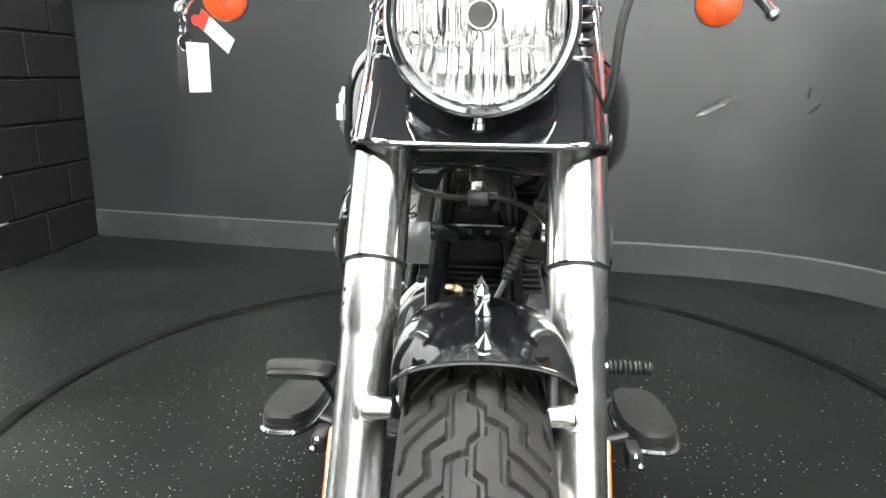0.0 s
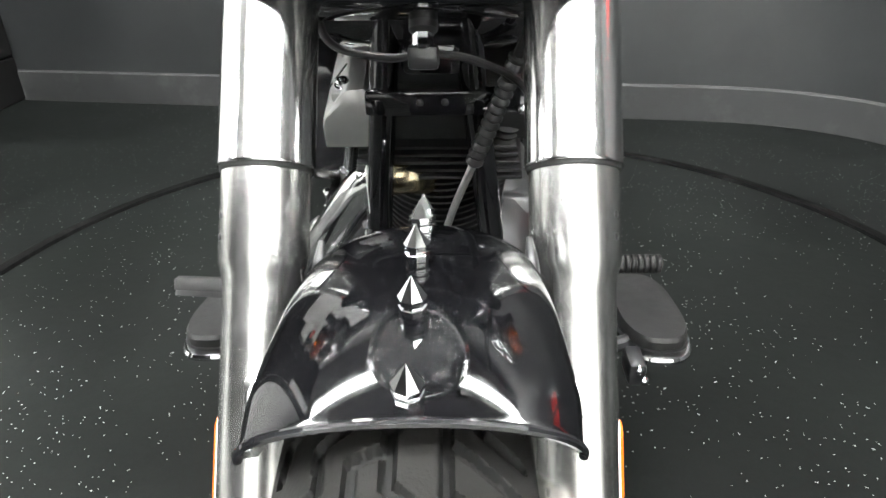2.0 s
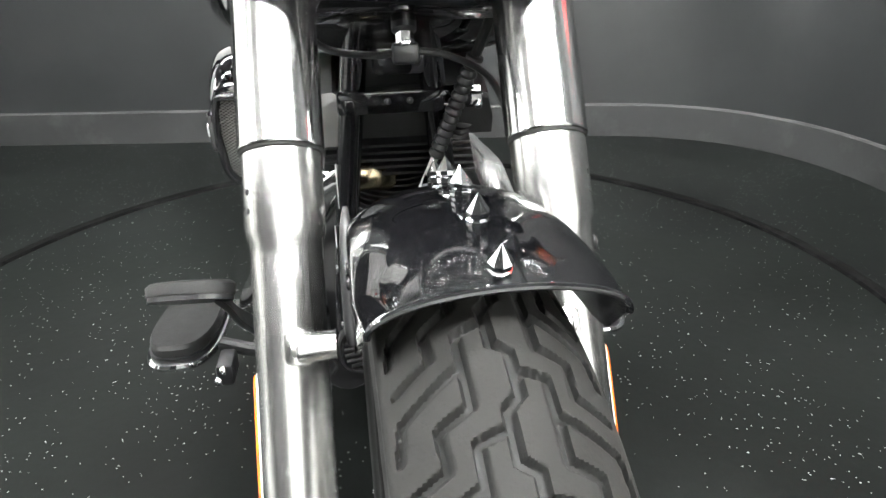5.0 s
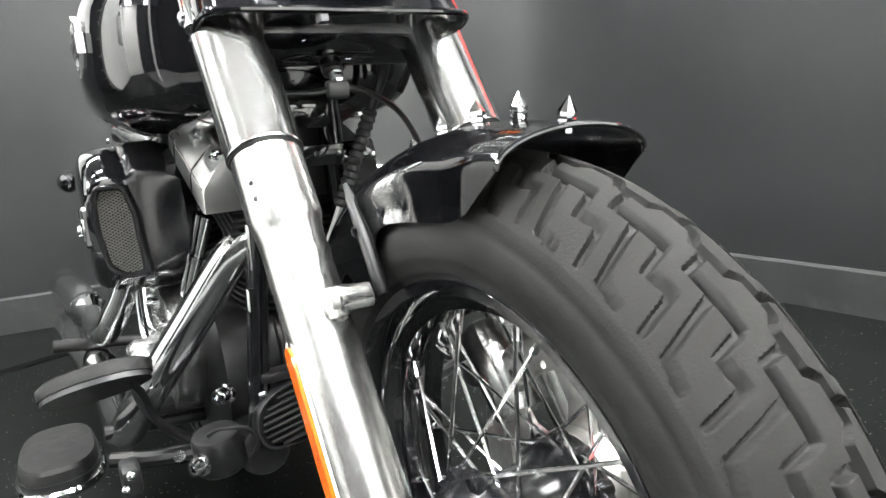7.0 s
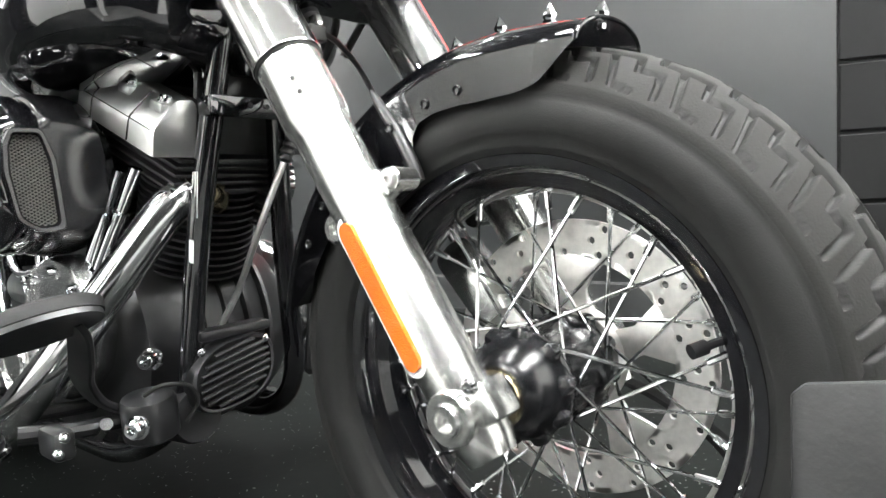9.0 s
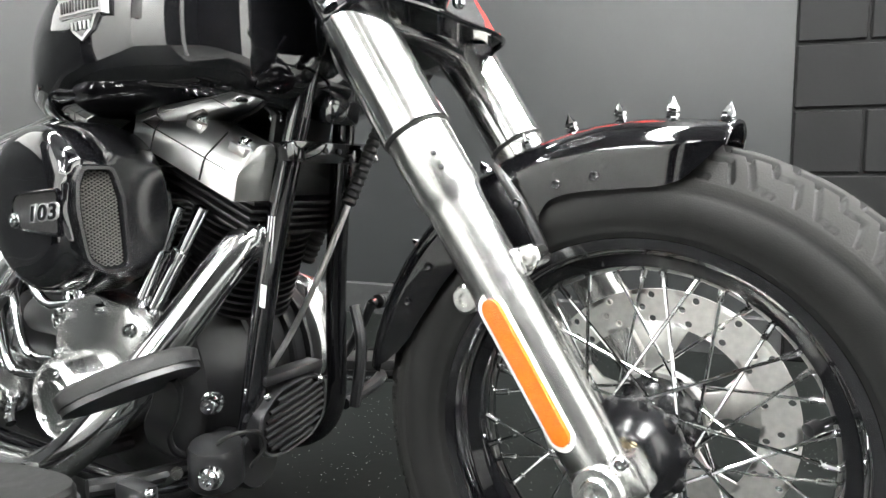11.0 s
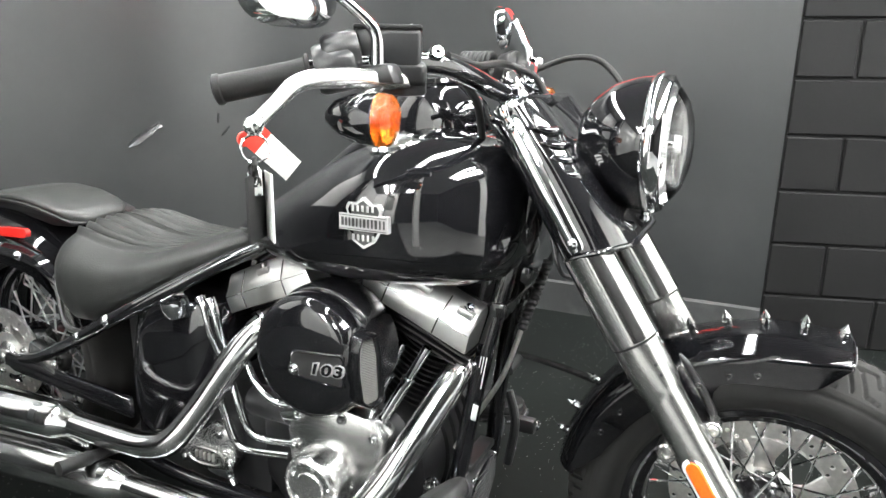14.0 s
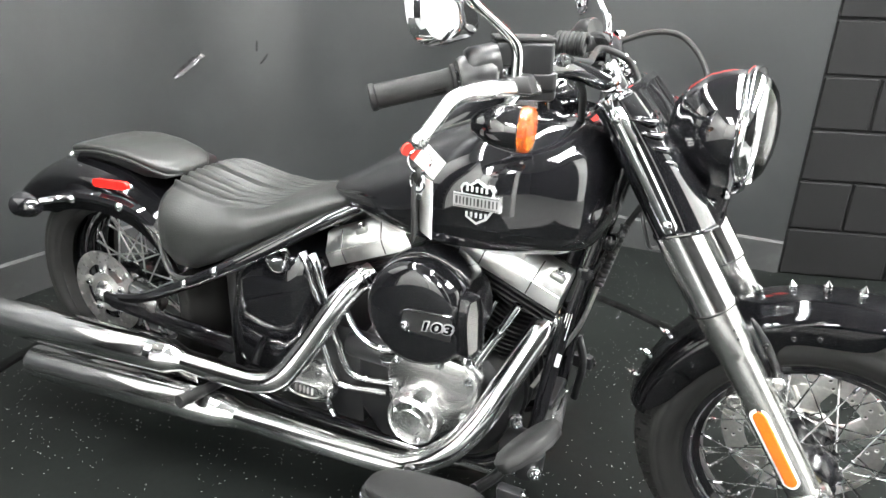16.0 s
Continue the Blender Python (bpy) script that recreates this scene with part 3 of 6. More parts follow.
def fork(side):
    x = 0.116 * side
    leg = part("fork_leg", lathe([(0.0, -0.045), (0.022, -0.045), (0.027, -0.03), (0.028, 0.02), (0.0295, 0.05), (0.0295, 0.285), (0.0305, 0.295), (0.0335, 0.305), (0.0335, 0.40)],
                                 fk(x, 0), FD, 40), ALLOY, bike, "brushed aluminium lower fork leg")
    part("axle_clamp", join(lathe([(0.0, -0.03), (0.021, -0.03), (0.025, -0.026), (0.025, 0.026), (0.022, 0.030), (0.014, 0.030), (0.014, 0.02), (0, 0.02)], fk(x, -0.002), (side, 0, 0), 30),
                            box(fk(x, -0.004, 0.024), (0.04, 0.03, 0.036), 0.006, turned(rx=-32.8))), ALLOY, leg)
    part("pinch_bolt", bolt(fk(x + 0.018 * side, 0.012, 0.03), (side, 0, 0), 0.006, 0.006), CHROME, leg)
    part("axle_end", lathe([(0.0145, 0.026), (0.0145, 0.032), (0.013, 0.034), (0.0095, 0.034), (0.009, 0.030), (0.009, 0.012)], fk(x, -0.002), (side, 0, 0), 24), POLISHED, leg)
    # darkness of the hollow axle end, put in as a black lining
    part("dark_axle_hole", lathe([(0.0092, 0.030), (0.0092, 0.016), (0.0, 0.014)], fk(x, -0.002), (side, 0, 0), 20), HUBM, leg)
    part("seal_ring", lathe([(0.018, 0.0), (0.026, 0.0), (0.028, 0.004), (0.028, 0.008), (0.018, 0.008)], fk(x - side * 0.036, -0.002), (-side, 0, 0), 24), BRONZE, leg)
    part("fender_boss", join(lathe([(0.0, -0.026), (0.0110, -0.026), (0.0115, -0.010), (0.0125, -0.004), (0.0125, 0.002), (0.011, 0.004), (0.0, 0.004)], fk(x - 0.012 * side, 0.210, 0.036), (side, 0, 0), 24),
                             box(fk(x - 0.008 * side, 0.210, 0.020), (0.022, 0.03, 0.030), 0.006, turned(rx=-32.8))), ALLOY, leg)
    part("boss_bolt", lathe([(0.0075, 0.003), (0.0075, 0.007), (0.0065, 0.008), (0.0035, 0.008), (0.003, 0.005), (0, 0.005)], fk(x - 0.012 * side, 0.210, 0.036), (side, 0, 0), 20), DISC, leg)
    part("rear_boss", join(lathe([(0.0, -0.022), (0.015, -0.022), (0.015, 0.008), (0.012, 0.011), (0.007, 0.011), (0.006, 0.007), (0, 0.007)], fk(x, 0.205, -0.036), (side, 0, 0), 24),
                           box(fk(x - 0.006 * side, 0.205, -0.022), (0.022, 0.03, 0.026), 0.006, turned(rx=-32.8))), ALLOY, leg)
    # long reflector with rounded ends, on a white carrier
    for name, hw, hl, off, m in (("reflector_carrier", 0.0150, 0.079, 0.0262, TAGW), ("reflector", 0.0105, 0.073, 0.0290, ORANGE)):
        ring = []
        for i in range(24):
            a = 2 * math.pi * i / 24
            ring.append((hw * math.cos(a), math.copysign(hl - hw, math.sin(a)) + hw * math.sin(a)))
        rows = []
        for o, k in ((off - 0.006, 1), (off + 0.001, 1), (off + 0.003, 0.82)):
            rows.append([fk(x + side * o, 0.118 + b, -0.004 + a * k) for a, b in ring])
        part(name, rings(rows), m, leg, "long amber reflector" if name == "reflector" else "")
    shroud = part("fork_shroud", lathe([(0.0340, 0.3765), (0.0362, 0.3755), (0.0367, 0.3765), (0.0365, 0.378), (0.0365, 0.521), (0.031, 0.525), (0.030, 0.56)], fk(x, 0), FD, 48), STAINLESS, bike, "bright stainless upper fork cover")
    part("dust_seal", lathe([(0.0336, 0.3715), (0.0348, 0.3725), (0.0348, 0.3765), (0.0336, 0.377)], fk(x, 0), FD, 36), SOFT, shroud)
    for k in (-0.008, 0.008):
        part("leg_plug", dome(fk(x + side * 0.0335 * 0.8, 0.330 + k, 0.0335 * 0.6), (side * 0.8, -0.5, 0.33), 0.0028, 0.001, 10), SATIN, leg)


fork(-1)
fork(1)


def nacelle():
    """Black cowl that wraps both fork tubes behind the headlight."""
    rows = []
    for s in np.linspace(0.0, 1.0, 15):
        ss = 0.525 + 0.225 * s
        hw = 0.150 - 0.014 * s
        back = -0.040
        front = 0.062 - 0.022 * s + 0.006 * math.sin(s * 3.1)
        ring = []
        for i in range(48):
            a = 2 * math.pi * i / 48
            c, sn = math.cos(a), math.sin(a)
            ex = 0.45
            px = hw * math.copysign(abs(c) ** ex, c)
            pn = (front if sn > 0 else -back) * math.copysign(abs(sn) ** 0.6, sn)
            if sn > 0:
                pn -= 0.03 * (1 - min(1, abs(px) / (hw * 0.7))) * (s ** 0.5) * 0.6
                drop = -0.028 * (1 - s) * max(sn, 0)
            else:
                drop = 0
            ring.append(fk(px, ss + drop, pn))
        rows.append(ring)
    cowl = part("fork_cowl", rings(rows), PAINT, bike, "gloss black cowl round the fork tubes", 50)
    for side in (-1, 1):
        part("trim_strip", rings([[fk(side * (0.143 - (s - 0.53) * 0.040 + 0.013 * math.cos(q)), s, 0.0 + 0.0145 * math.sin(q) * (0.8 if s in (0.528, 0.741) else 1)) for q in (2 * math.pi * i / 28 for i in range(28))]
                                  for s in (0.528, 0.534, 0.64, 0.735, 0.741)]), CHROME, cowl, "chrome strip", 50)
        for s in (0.541, 0.727):
            part("screw", dome(fk(side * (0.1555 - (s - 0.53) * 0.040), s, 0.0), (side, 0, 0), 0.0085, 0.005), CHROME, cowl)
        for k in range(4):
            s = 0.706 - 0.024 * k
            pts = [fk(side * 0.134, s + 0.012, 0.013), fk(side * 0.132, s + 0.002, 0.028), fk(side * 0.125, s - 0.010, 0.040), fk(side * 0.110, s - 0.014, 0.047), fk(side * 0.09, s - 0.014, 0.048)]
            part("vent_rib", tube(pts, [0.003, 0.0060, 0.0065, 0.0060, 0.003], 14, 6), PAINT, cowl)
    part("lower_edge", tube([fk(-0.149, 0.522, -0.01), fk(-0.144, 0.510, 0.042), fk(-0.09, 0.499, 0.060), fk(0, 0.498, 0.061), fk(0.09, 0.499, 0.060), fk(0.144, 0.510, 0.042), fk(0.149, 0.522, -0.01)], 0.004, 10, 6), PAINT, cowl)
    # top clamp
    part("top_clamp", box(fk(0, 0.752, -0.002), (0.235, 0.07, 0.02), 0.008, turned(rx=-32.8)), PAINT, bike)
    for s in (-1, 1):
        part("tube_cap", lathe([(0.020, -0.012), (0.022, 0.0), (0.021, 0.008), (0.016, 0.012), (0, 0.013)], fk(0.118 * s, 0.752, -0.002), FD, 28), CHROME, bike)
    part("lower_clamp", box(fk(0, 0.520, -0.01), (0.25, 0.06, 0.03), 0.012, turned(rx=-32.8)), PAINT, bike)


nacelle()


def headlight():
    c = V((0, 0.222, 0.927))
    ax = V((0, 1, 0.0))
    bucket = part("headlight", lathe([(0.094, -0.012), (0.0985, -0.008), (0.0995, 0.004), (0.097, 0.03), (0.088, 0.06), (0.070, 0.088), (0.045, 0.106), (0.02, 0.113), (0, 0.115)], c, ax, 56),
                  PAINT, bike, "round headlight with gloss black bucket")
    part("headlight_ring", lathe([(0.100, 0.006), (0.1045, 0.001), (0.1055, -0.006), (0.104, -0.015), (0.0995, -0.021), (0.094, -0.0225), (0.0905, -0.020), (0.089, -0.014), (0.094, -0.004)], c, ax, 64, loop=True),
         CHROME, bucket, "chrome trim ring")
    part("lens", lathe([(0.0900, -0.014), (0.0900, -0.020), (0.082, -0.032), (0.065, -0.044), (0.035, -0.053), (0, -0.056), (0, -0.053), (0.035, -0.050), (0.065, -0.041), (0.082, -0.029)], c, ax, 56), CLEAR, bucket, "clear glass lens")
    # fluted reflector bowl
    rows = []
    for i in range(181):
        px = 0.0878 * (2 * i / 180 - 1)
        hz = math.sqrt(max(0.0880 ** 2 - px * px, 1e-7))
        row = []
        for j in range(33):
            pz = hz * (2 * j / 32 - 1)
            low = 1 if pz < -0.016 else 0
            wave = abs(math.sin((px + 0.004 * low) * math.pi / (0.0135 if low else 0.0105))) * (1.0 + 0.4 * math.sin(px * 160)) - 0.9 * low
            row.append(c + V((px, 0.042 * (1 - (px * px + pz * pz) / 0.088 ** 2) - 0.018 - 0.0032 * wave, pz)))
        rows.append(row)
    part("reflector_bowl", rings(rows, closed_u=False, cap=False), PIPE, bucket, "fluted mirror bowl", 40)
    part("bulb_cap", join(lathe([(0.0, -0.040), (0.014, -0.040), (0.017, -0.037), (0.017, 0.015), (0, 0.015)], c, ax, 28)), CHROME, bucket)
    part("cap_badge", lathe([(0.0, -0.0425), (0.0125, -0.0425), (0.0125, -0.0395), (0, -0.0395)], c, ax, 24), SATIN, bucket, "small dark round badge")
    for z in (-0.030,):
        part("lens_rib", box(c + V((0, -0.040, z)), (0.14, 0.0015, 0.0018), 0.0004), CLEAR, bucket)
    part("aim_bolt", join(lathe([(0.006, 0), (0.006, -0.012), (0.008, -0.013), (0.008, -0.019), (0.004, -0.023), (0, -0.024)], c + V((0, 0.005, -0.098)), (0, 0, 1), 12)), CHROME, bucket)
    part("bracket", join(tube([c + V((0, 0.105, -0.005)), fk(0, 0.62, 0.05), fk(0, 0.62, 0.02)], 0.026, 16, 4), box(c + V((0, 0.022, -0.096)), (0.022, 0.045, 0.010), 0.004)), PAINT, bucket)


headlight()


def eyelet(at, side, parent):
    """A hollow steel eyelet."""
    part("rivet", lathe([(0.0048, 0), (0.0048, 0.0014), (0.0039, 0.0022), (0.0027, 0.0016), (0.0024, 0.0005), (0.0, 0.0003)], at, (side, 0, 0), 16), HUBM, parent)


def front_fender():
    """A deep fender round the front tyre with eight spikes along its crown."""
    r0 = 0.3305
    rows_o = []
    for k in range(97):
        t = k / 96
        deg = 104.2 - 95.2 * t      # from the lip ahead of the wheel to the rear tip
        a = radians(deg)
        up = V((0, math.cos(a), math.sin(a)))
        skirt = float(np.interp(deg, (9, 12, 16, 20, 31, 52, 55, 57, 65.6, 66.8, 68.2, 71, 75, 86, 93, 96, 99, 101, 104.2),
                                (0.024, 0.044, 0.057, 0.066, 0.073, 0.074, 0.100, 0.122, 0.122, 0.094, 0.078, 0.068, 0.0665, 0.0700, 0.068, 0.065, 0.059, 0.047, 0.025)))
        front = max(0, 1 - t / 0.12) ** 2
        soft = [min(deg + q, 104.2) for q in (-3, -2, -1, 0, 1, 2, 3)]
        half = float(np.mean(np.interp(soft, (80, 96, 101, 104.2), (0.0745, 0.0742, 0.0725, 0.0675))))
        bend = float(np.mean(np.interp(soft, (80, 92, 104.2), (0.036, 0.034, 0.023))))
        ring = []
        n = 26
        for i in range(2 * n + 1):
            q = (i - n) / n
            s = abs(q)
            if s < 0.72:
                b = s / 0.72
                px = half * math.sin(b * math.pi / 2)
                dr = -bend * (1 - max(1 - (px / half) ** 2, 0) ** 0.5)
            else:
                b = (s - 0.72) / 0.28
                px = half
                dr = -bend - b * max(skirt - bend, 0.0012)
            ring.append(AX + up * (r0 + dr + 0.004 * front) + V((math.copysign(px, q), 0, 0)))
        rows_o.append(ring)
    bm = rings(rows_o, closed_u=False, cap=False)
    r = bmesh.ops.solidify(bm, geom=list(bm.faces), thickness=0.003)
    f = part("front_fender", bm, PAINT, bike, "gloss black front fender", 60)
    # rolled lip
    part("fender_lip", tube([V(p) for p in rows_o[0]], 0.0021, 8, 1), PAINT, f)
    for deg in (101.9, 93.1, 84.1, 75.1, 66, 56, 45, 34, 23.6, 14.7):
        a = radians(deg)
        up = V((0, math.cos(a), math.sin(a)))
        at = V((0.0, AX.y, AX.z)) + up * r0
        ob = part("spike", join(lathe([(0.0058, -0.004), (0.0058, 0.001), (0.0066, 0.002), (0.0066, 0.0055), (0.0050, 0.0065), (0.0066, 0.0075), (0.0068, 0.0105), (0.0, 0.0215)], at, up, 8)), CHROME, f, "chrome spike", 20)
    for side in (-1, 1):
        for deg in (74.0, 82.0):
            a = radians(deg)
            up = V((0, math.cos(a), math.sin(a)))
            eyelet(V((side * 0.0745, AX.y, AX.z)) + up * 0.2755, side, f)
        for deg in (38, 28):
            a = radians(deg)
            up = V((0, math.cos(a), math.sin(a)))
            eyelet(V((side * 0.0745, AX.y, AX.z)) + up * 0.283, side, f)
        strap = part("mount_strap", tube([(side * 0.0725, 0.150, 0.626), (side * 0.0735, 0.139, 0.612), (side * 0.0745, 0.117, 0.582), (side * 0.0750, 0.098, 0.548), (side * 0.0745, 0.092, 0.534)], [0.002, 0.0050, 0.0065, 0.0065, 0.005], 16, 6), SATIN, f)
        eyelet(V((side * 0.0818, 0.120, 0.586)), side, strap)


front_fender()


def steer(names):
    """The wheel and fender stand turned a little to the left."""
    m = Matrix.Translation((0, 0.35, 0)) @ Matrix.Rotation(radians(2.2), 4, "Z") @ Matrix.Translation((0, -0.35, 0))
    for o in list(bike.children):
        if o.name in names:
            o.matrix_basis = Matrix.Translation(-bike.location) @ m


steer(("front_tyre", "front_rim", "front_fender", "brake_disc"))


def handlebar():
    for s in (-1, 1):
        riser = part("riser", join(lathe([(0.0155, 0.0), (0.0150, 0.010), (0.0145, 0.058), (0.0125, 0.064), (0.0, 0.066)], fk(0.050 * s, 0.748, 0.002), FD, 24)), CHROME, bike, "chrome handlebar riser")
        part("riser_clamp", lathe([(0.0, -0.017), (0.018, -0.017), (0.0205, -0.014), (0.0205, 0.014), (0.018, 0.017), (0.0, 0.017)], (0.050 * s, 0.436, 0.996), (1, 0, 0), 28), CHROME, riser)
        part("clamp_bolt", bolt(fk(0.050 * s, 0.790, 0.0145), FN, 0.005, 0.006), CHROME, riser)
    half = [(0, 0.437, 0.996), (-0.06, 0.437, 0.996), (-0.10, 0.438, 0.999), (-0.19, 0.447, 1.021), (-0.25, 0.463, 1.034), (-0.30, 0.490, 1.034), (-0.36, 0.555, 1.026), (-0.425, 0.655, 1.002)]
    def far(p):
        """The same place on the other half of the bar, which reaches less far out."""
        k = min(1, max(0, (abs(p[0]) - 0.06) / 0.14))
        return V((-p[0] - 0.052 * k, p[1] + 0.025 * k, p[2]))
    full = [far(p) for p in reversed(half[1:])] + [V(p) for p in half]
    part("handlebar", tube(full, 0.0145, 16, 6), PAINT, bike, "gloss black handlebar")
    for s in (-1, 1):
        m = V if s < 0 else far
        g0, g1 = m((-0.3715, 0.574, 1.0235)), m((-0.433, 0.668, 0.9995))
        d = (g1 - g0).normalized()
        L = (g1 - g0).length
        prof = [(0.0, 0), (0.021, 0), (0.021, 0.004), (0.0175, 0.006)]
        prof += [(0.0172, 0.014), (0.0165, 0.016), (0.0162, L * 0.5), (0.0168, L - 0.016)]
        prof += [(0.0165, L - 0.008), (0.0185, L - 0.006), (0.0185, L), (0.015, L + 0.002), (0, L + 0.002)]
        part("grip", lathe(prof, g0, d, 24), SOFT, bike, "black rubber grip")
        h = m((-0.356, 0.549, 1.0285))
        part("switch_housing", join(lathe([(0.0, -0.026), (0.027, -0.024), (0.030, -0.018), (0.030, 0.018), (0.027, 0.024), (0, 0.026)], h, d, 24), lathe([(0.0, -0.024), (0.022, -0.022), (0.025, -0.016), (0.025, 0.016), (0.022, 0.022), (0, 0.024)], h + V((0.004 * -s, -0.006, 0.016)), d, 24)), SATIN, bike)
        if s < 0:
            mc = part("master_cylinder", join(box((-0.303, 0.506, 1.052), (0.052, 0.082, 0.046), 0.007, turned(rz=27), 3), box((-0.306, 0.504, 1.022), (0.044, 0.094, 0.030), 0.008, turned(rz=27), 3), box((-0.300, 0.494, 1.006), (0.036, 0.070, 0.022), 0.006, turned(rz=27))), SATIN, bike, "black brake fluid reservoir")
            part("reservoir_lid", box((-0.303, 0.506, 1.0765), (0.053, 0.083, 0.006), 0.0025, turned(rz=27)), SOFT, mc)
            for q in (-0.028, 0.028):
                part("screw", dome((-0.303 - 0.45 * q, 0.506 + 0.89 * q, 1.0795), (0, 0, 1), 0.004, 0.002, 10), DISC, mc)
            part("lever_perch", plate([(0.470, 1.010), (0.545, 1.010), (0.535, 1.030), (0.480, 1.034)], -0.352, -0.322, 0.005), SATIN, mc)
        else:
            mc = part("lever_perch", box(m((-0.335, 0.515, 1.022)), (0.045, 0.07, 0.03), 0.008, turned(rz=32)), WRINKLE, bike, "black clutch lever perch")
        lv = [m(p) for p in ((-0.305, 0.478, 1.012), (-0.325, 0.490, 1.015), (-0.380, 0.523, 1.016), (-0.430, 0.546, 1.011), (-0.463, 0.557, 0.987), (-0.487, 0.566, 0.966))]
        lever = part("brake_lever" if s < 0 else "clutch_lever", join(tube(lv, [0.009, 0.0125, 0.0125, 0.0105, 0.009, 0.0085], 14, 6), dome(lv[-1], (lv[-1] - lv[-2]), 0.011, 0.012)), ALLOY, bike, "polished lever")
        part("lever_ball", lathe([(0.0, -0.012), (0.008, -0.009), (0.0115, 0), (0.008, 0.009), (0, 0.012)], lv[-1], (lv[-1] - lv[-2]), 16), POLISHED, lever)
        st = [m(p) for p in ((-0.342, 0.499, 1.030), (-0.343, 0.500, 1.065), (-0.352, 0.512, 1.085), (-0.385, 0.540, 1.118), (-0.395, 0.548, 1.130))]
        mir = part("mirror", tube(st, [0.0085, 0.0078, 0.0070, 0.0065, 0.008], 12, 5), CHROME, bike, "chrome mirror on a bent stem")
        rows = []
        mc_, fwd = m((-0.408, 0.568, 1.118)), V((-0.12 * -s, -0.85, 0.15)).normalized()
        u = V((0, 0, 1)).cross(fwd).normalized()
        w = fwd.cross(u)
        for dd, k in ((0.012, 0.15), (0.010, 0.6), (0.004, 0.88), (-0.010, 1.0), (-0.014, 1.0)):
            rows.append([mc_ + fwd * dd + u * 0.074 * k * math.copysign(abs(math.cos(q)) ** 0.6, math.cos(q)) + w * 0.046 * k * math.copysign(abs(math.sin(q)) ** 0.7, math.sin(q)) for q in (2 * math.pi * i / 28 for i in range(28))])
        part("mirror_shell", rings(rows), CHROME, mir)
        part("mirror_glass", rings([[mc_ + fwd * -0.0145 + u * 0.069 * math.copysign(abs(math.cos(q)) ** 0.6, math.cos(q)) + w * 0.042 * math.copysign(abs(math.sin(q)) ** 0.7, math.sin(q)) for q in (2 * math.pi * i / 28 for i in range(28))],
                                    [mc_ + fwd * -0.0165 + u * 0.068 * math.copysign(abs(math.cos(q)) ** 0.6, math.cos(q)) + w * 0.041 * math.copysign(abs(math.sin(q)) ** 0.7, math.sin(q)) for q in (2 * math.pi * i / 28 for i in range(28))]]), MIRROR, mir)
        # turn signal
        sc = m((-0.378, 0.476, 0.970))
        sig = part("turn_signal", lathe([(0.0, 0.066), (0.010, 0.064), (0.020, 0.052), (0.0275, 0.033), (0.0310, 0.014), (0.0315, 0.0), (0.029, -0.002)], sc, (0.15 * s, 1, 0.05), 32), PAINT, bike, "black bullet turn signal with amber lens")
        part("lens", lathe([(0.0310, -0.001), (0.0310, -0.005), (0.0298, -0.014), (0.024, -0.0185), (0.012, -0.0205), (0.0, -0.021)], sc, (0.15 * s, 1, 0.05), 32), AMBER, sig, "amber lens")
        part("dish", lathe([(0.031, -0.002), (0.024, 0.012), (0.010, 0.020), (0.0, 0.021)], sc, (0.15 * s, 1, 0.05), 32), CHROME, sig)
        part("bulb", lathe([(0.0, -0.012), (0.006, -0.010), (0.008, -0.002), (0.006, 0.010), (0.005, 0.020)], sc, (0.15 * s, 1, 0.05), 16), ORANGE, sig)
        part("stalk", tube([sc + V((0.005 * s * -1, 0.030, 0.02)), m((-0.352, 0.50, 1.0)), m((-0.325, 0.495, 1.016))], 0.007, 10, 5), CHROME, sig)
        part("banjo_bolt", join(bolt(m((-0.262, 0.462, 1.044)), (0.6 * s, -0.5, 0.3), 0.009, 0.016)), CHROME, bike)
        part("cable", tube([m((-0.255, 0.462, 1.035)), m((-0.20, 0.46, 1.02)), m((-0.13, 0.46, 0.985)), m((-0.08, 0.47, 0.93)), m((-0.06, 0.47, 0.85)), m((-0.05, 0.44, 0.78))], 0.006, 10, 6), SOFT, bike)
    part("clutch_cable", tube([(0.205, 0.49, 1.03), (0.214, 0.42, 1.055), (0.206, 0.36, 1.050), (0.182, 0.31, 1.0), (0.160, 0.295, 0.93), (0.155, 0.297, 0.865), (0.147, 0.31, 0.825), (0.12, 0.38, 0.72)], 0.0055, 10, 8), SOFT, bike)
    coil = [V((0.040 + 0.019 * math.cos(i * 0.52), 0.505 + 0.055 * (i / 84), 1.040 + 0.017 * math.sin(i * 0.52))) for i in range(85)]
    part("wiring_loop", tube(coil, 0.005, 8, 2), SOFT, bike)
    part("bar_cable", tube([(-0.24, 0.455, 1.045), (-0.16, 0.448, 1.035), (-0.08, 0.46, 1.038), (0.0, 0.465, 1.04), (0.03, 0.425, 1.02), (0.03, 0.40, 0.985)], 0.0055, 10, 6), SOFT, bike)


handlebar()


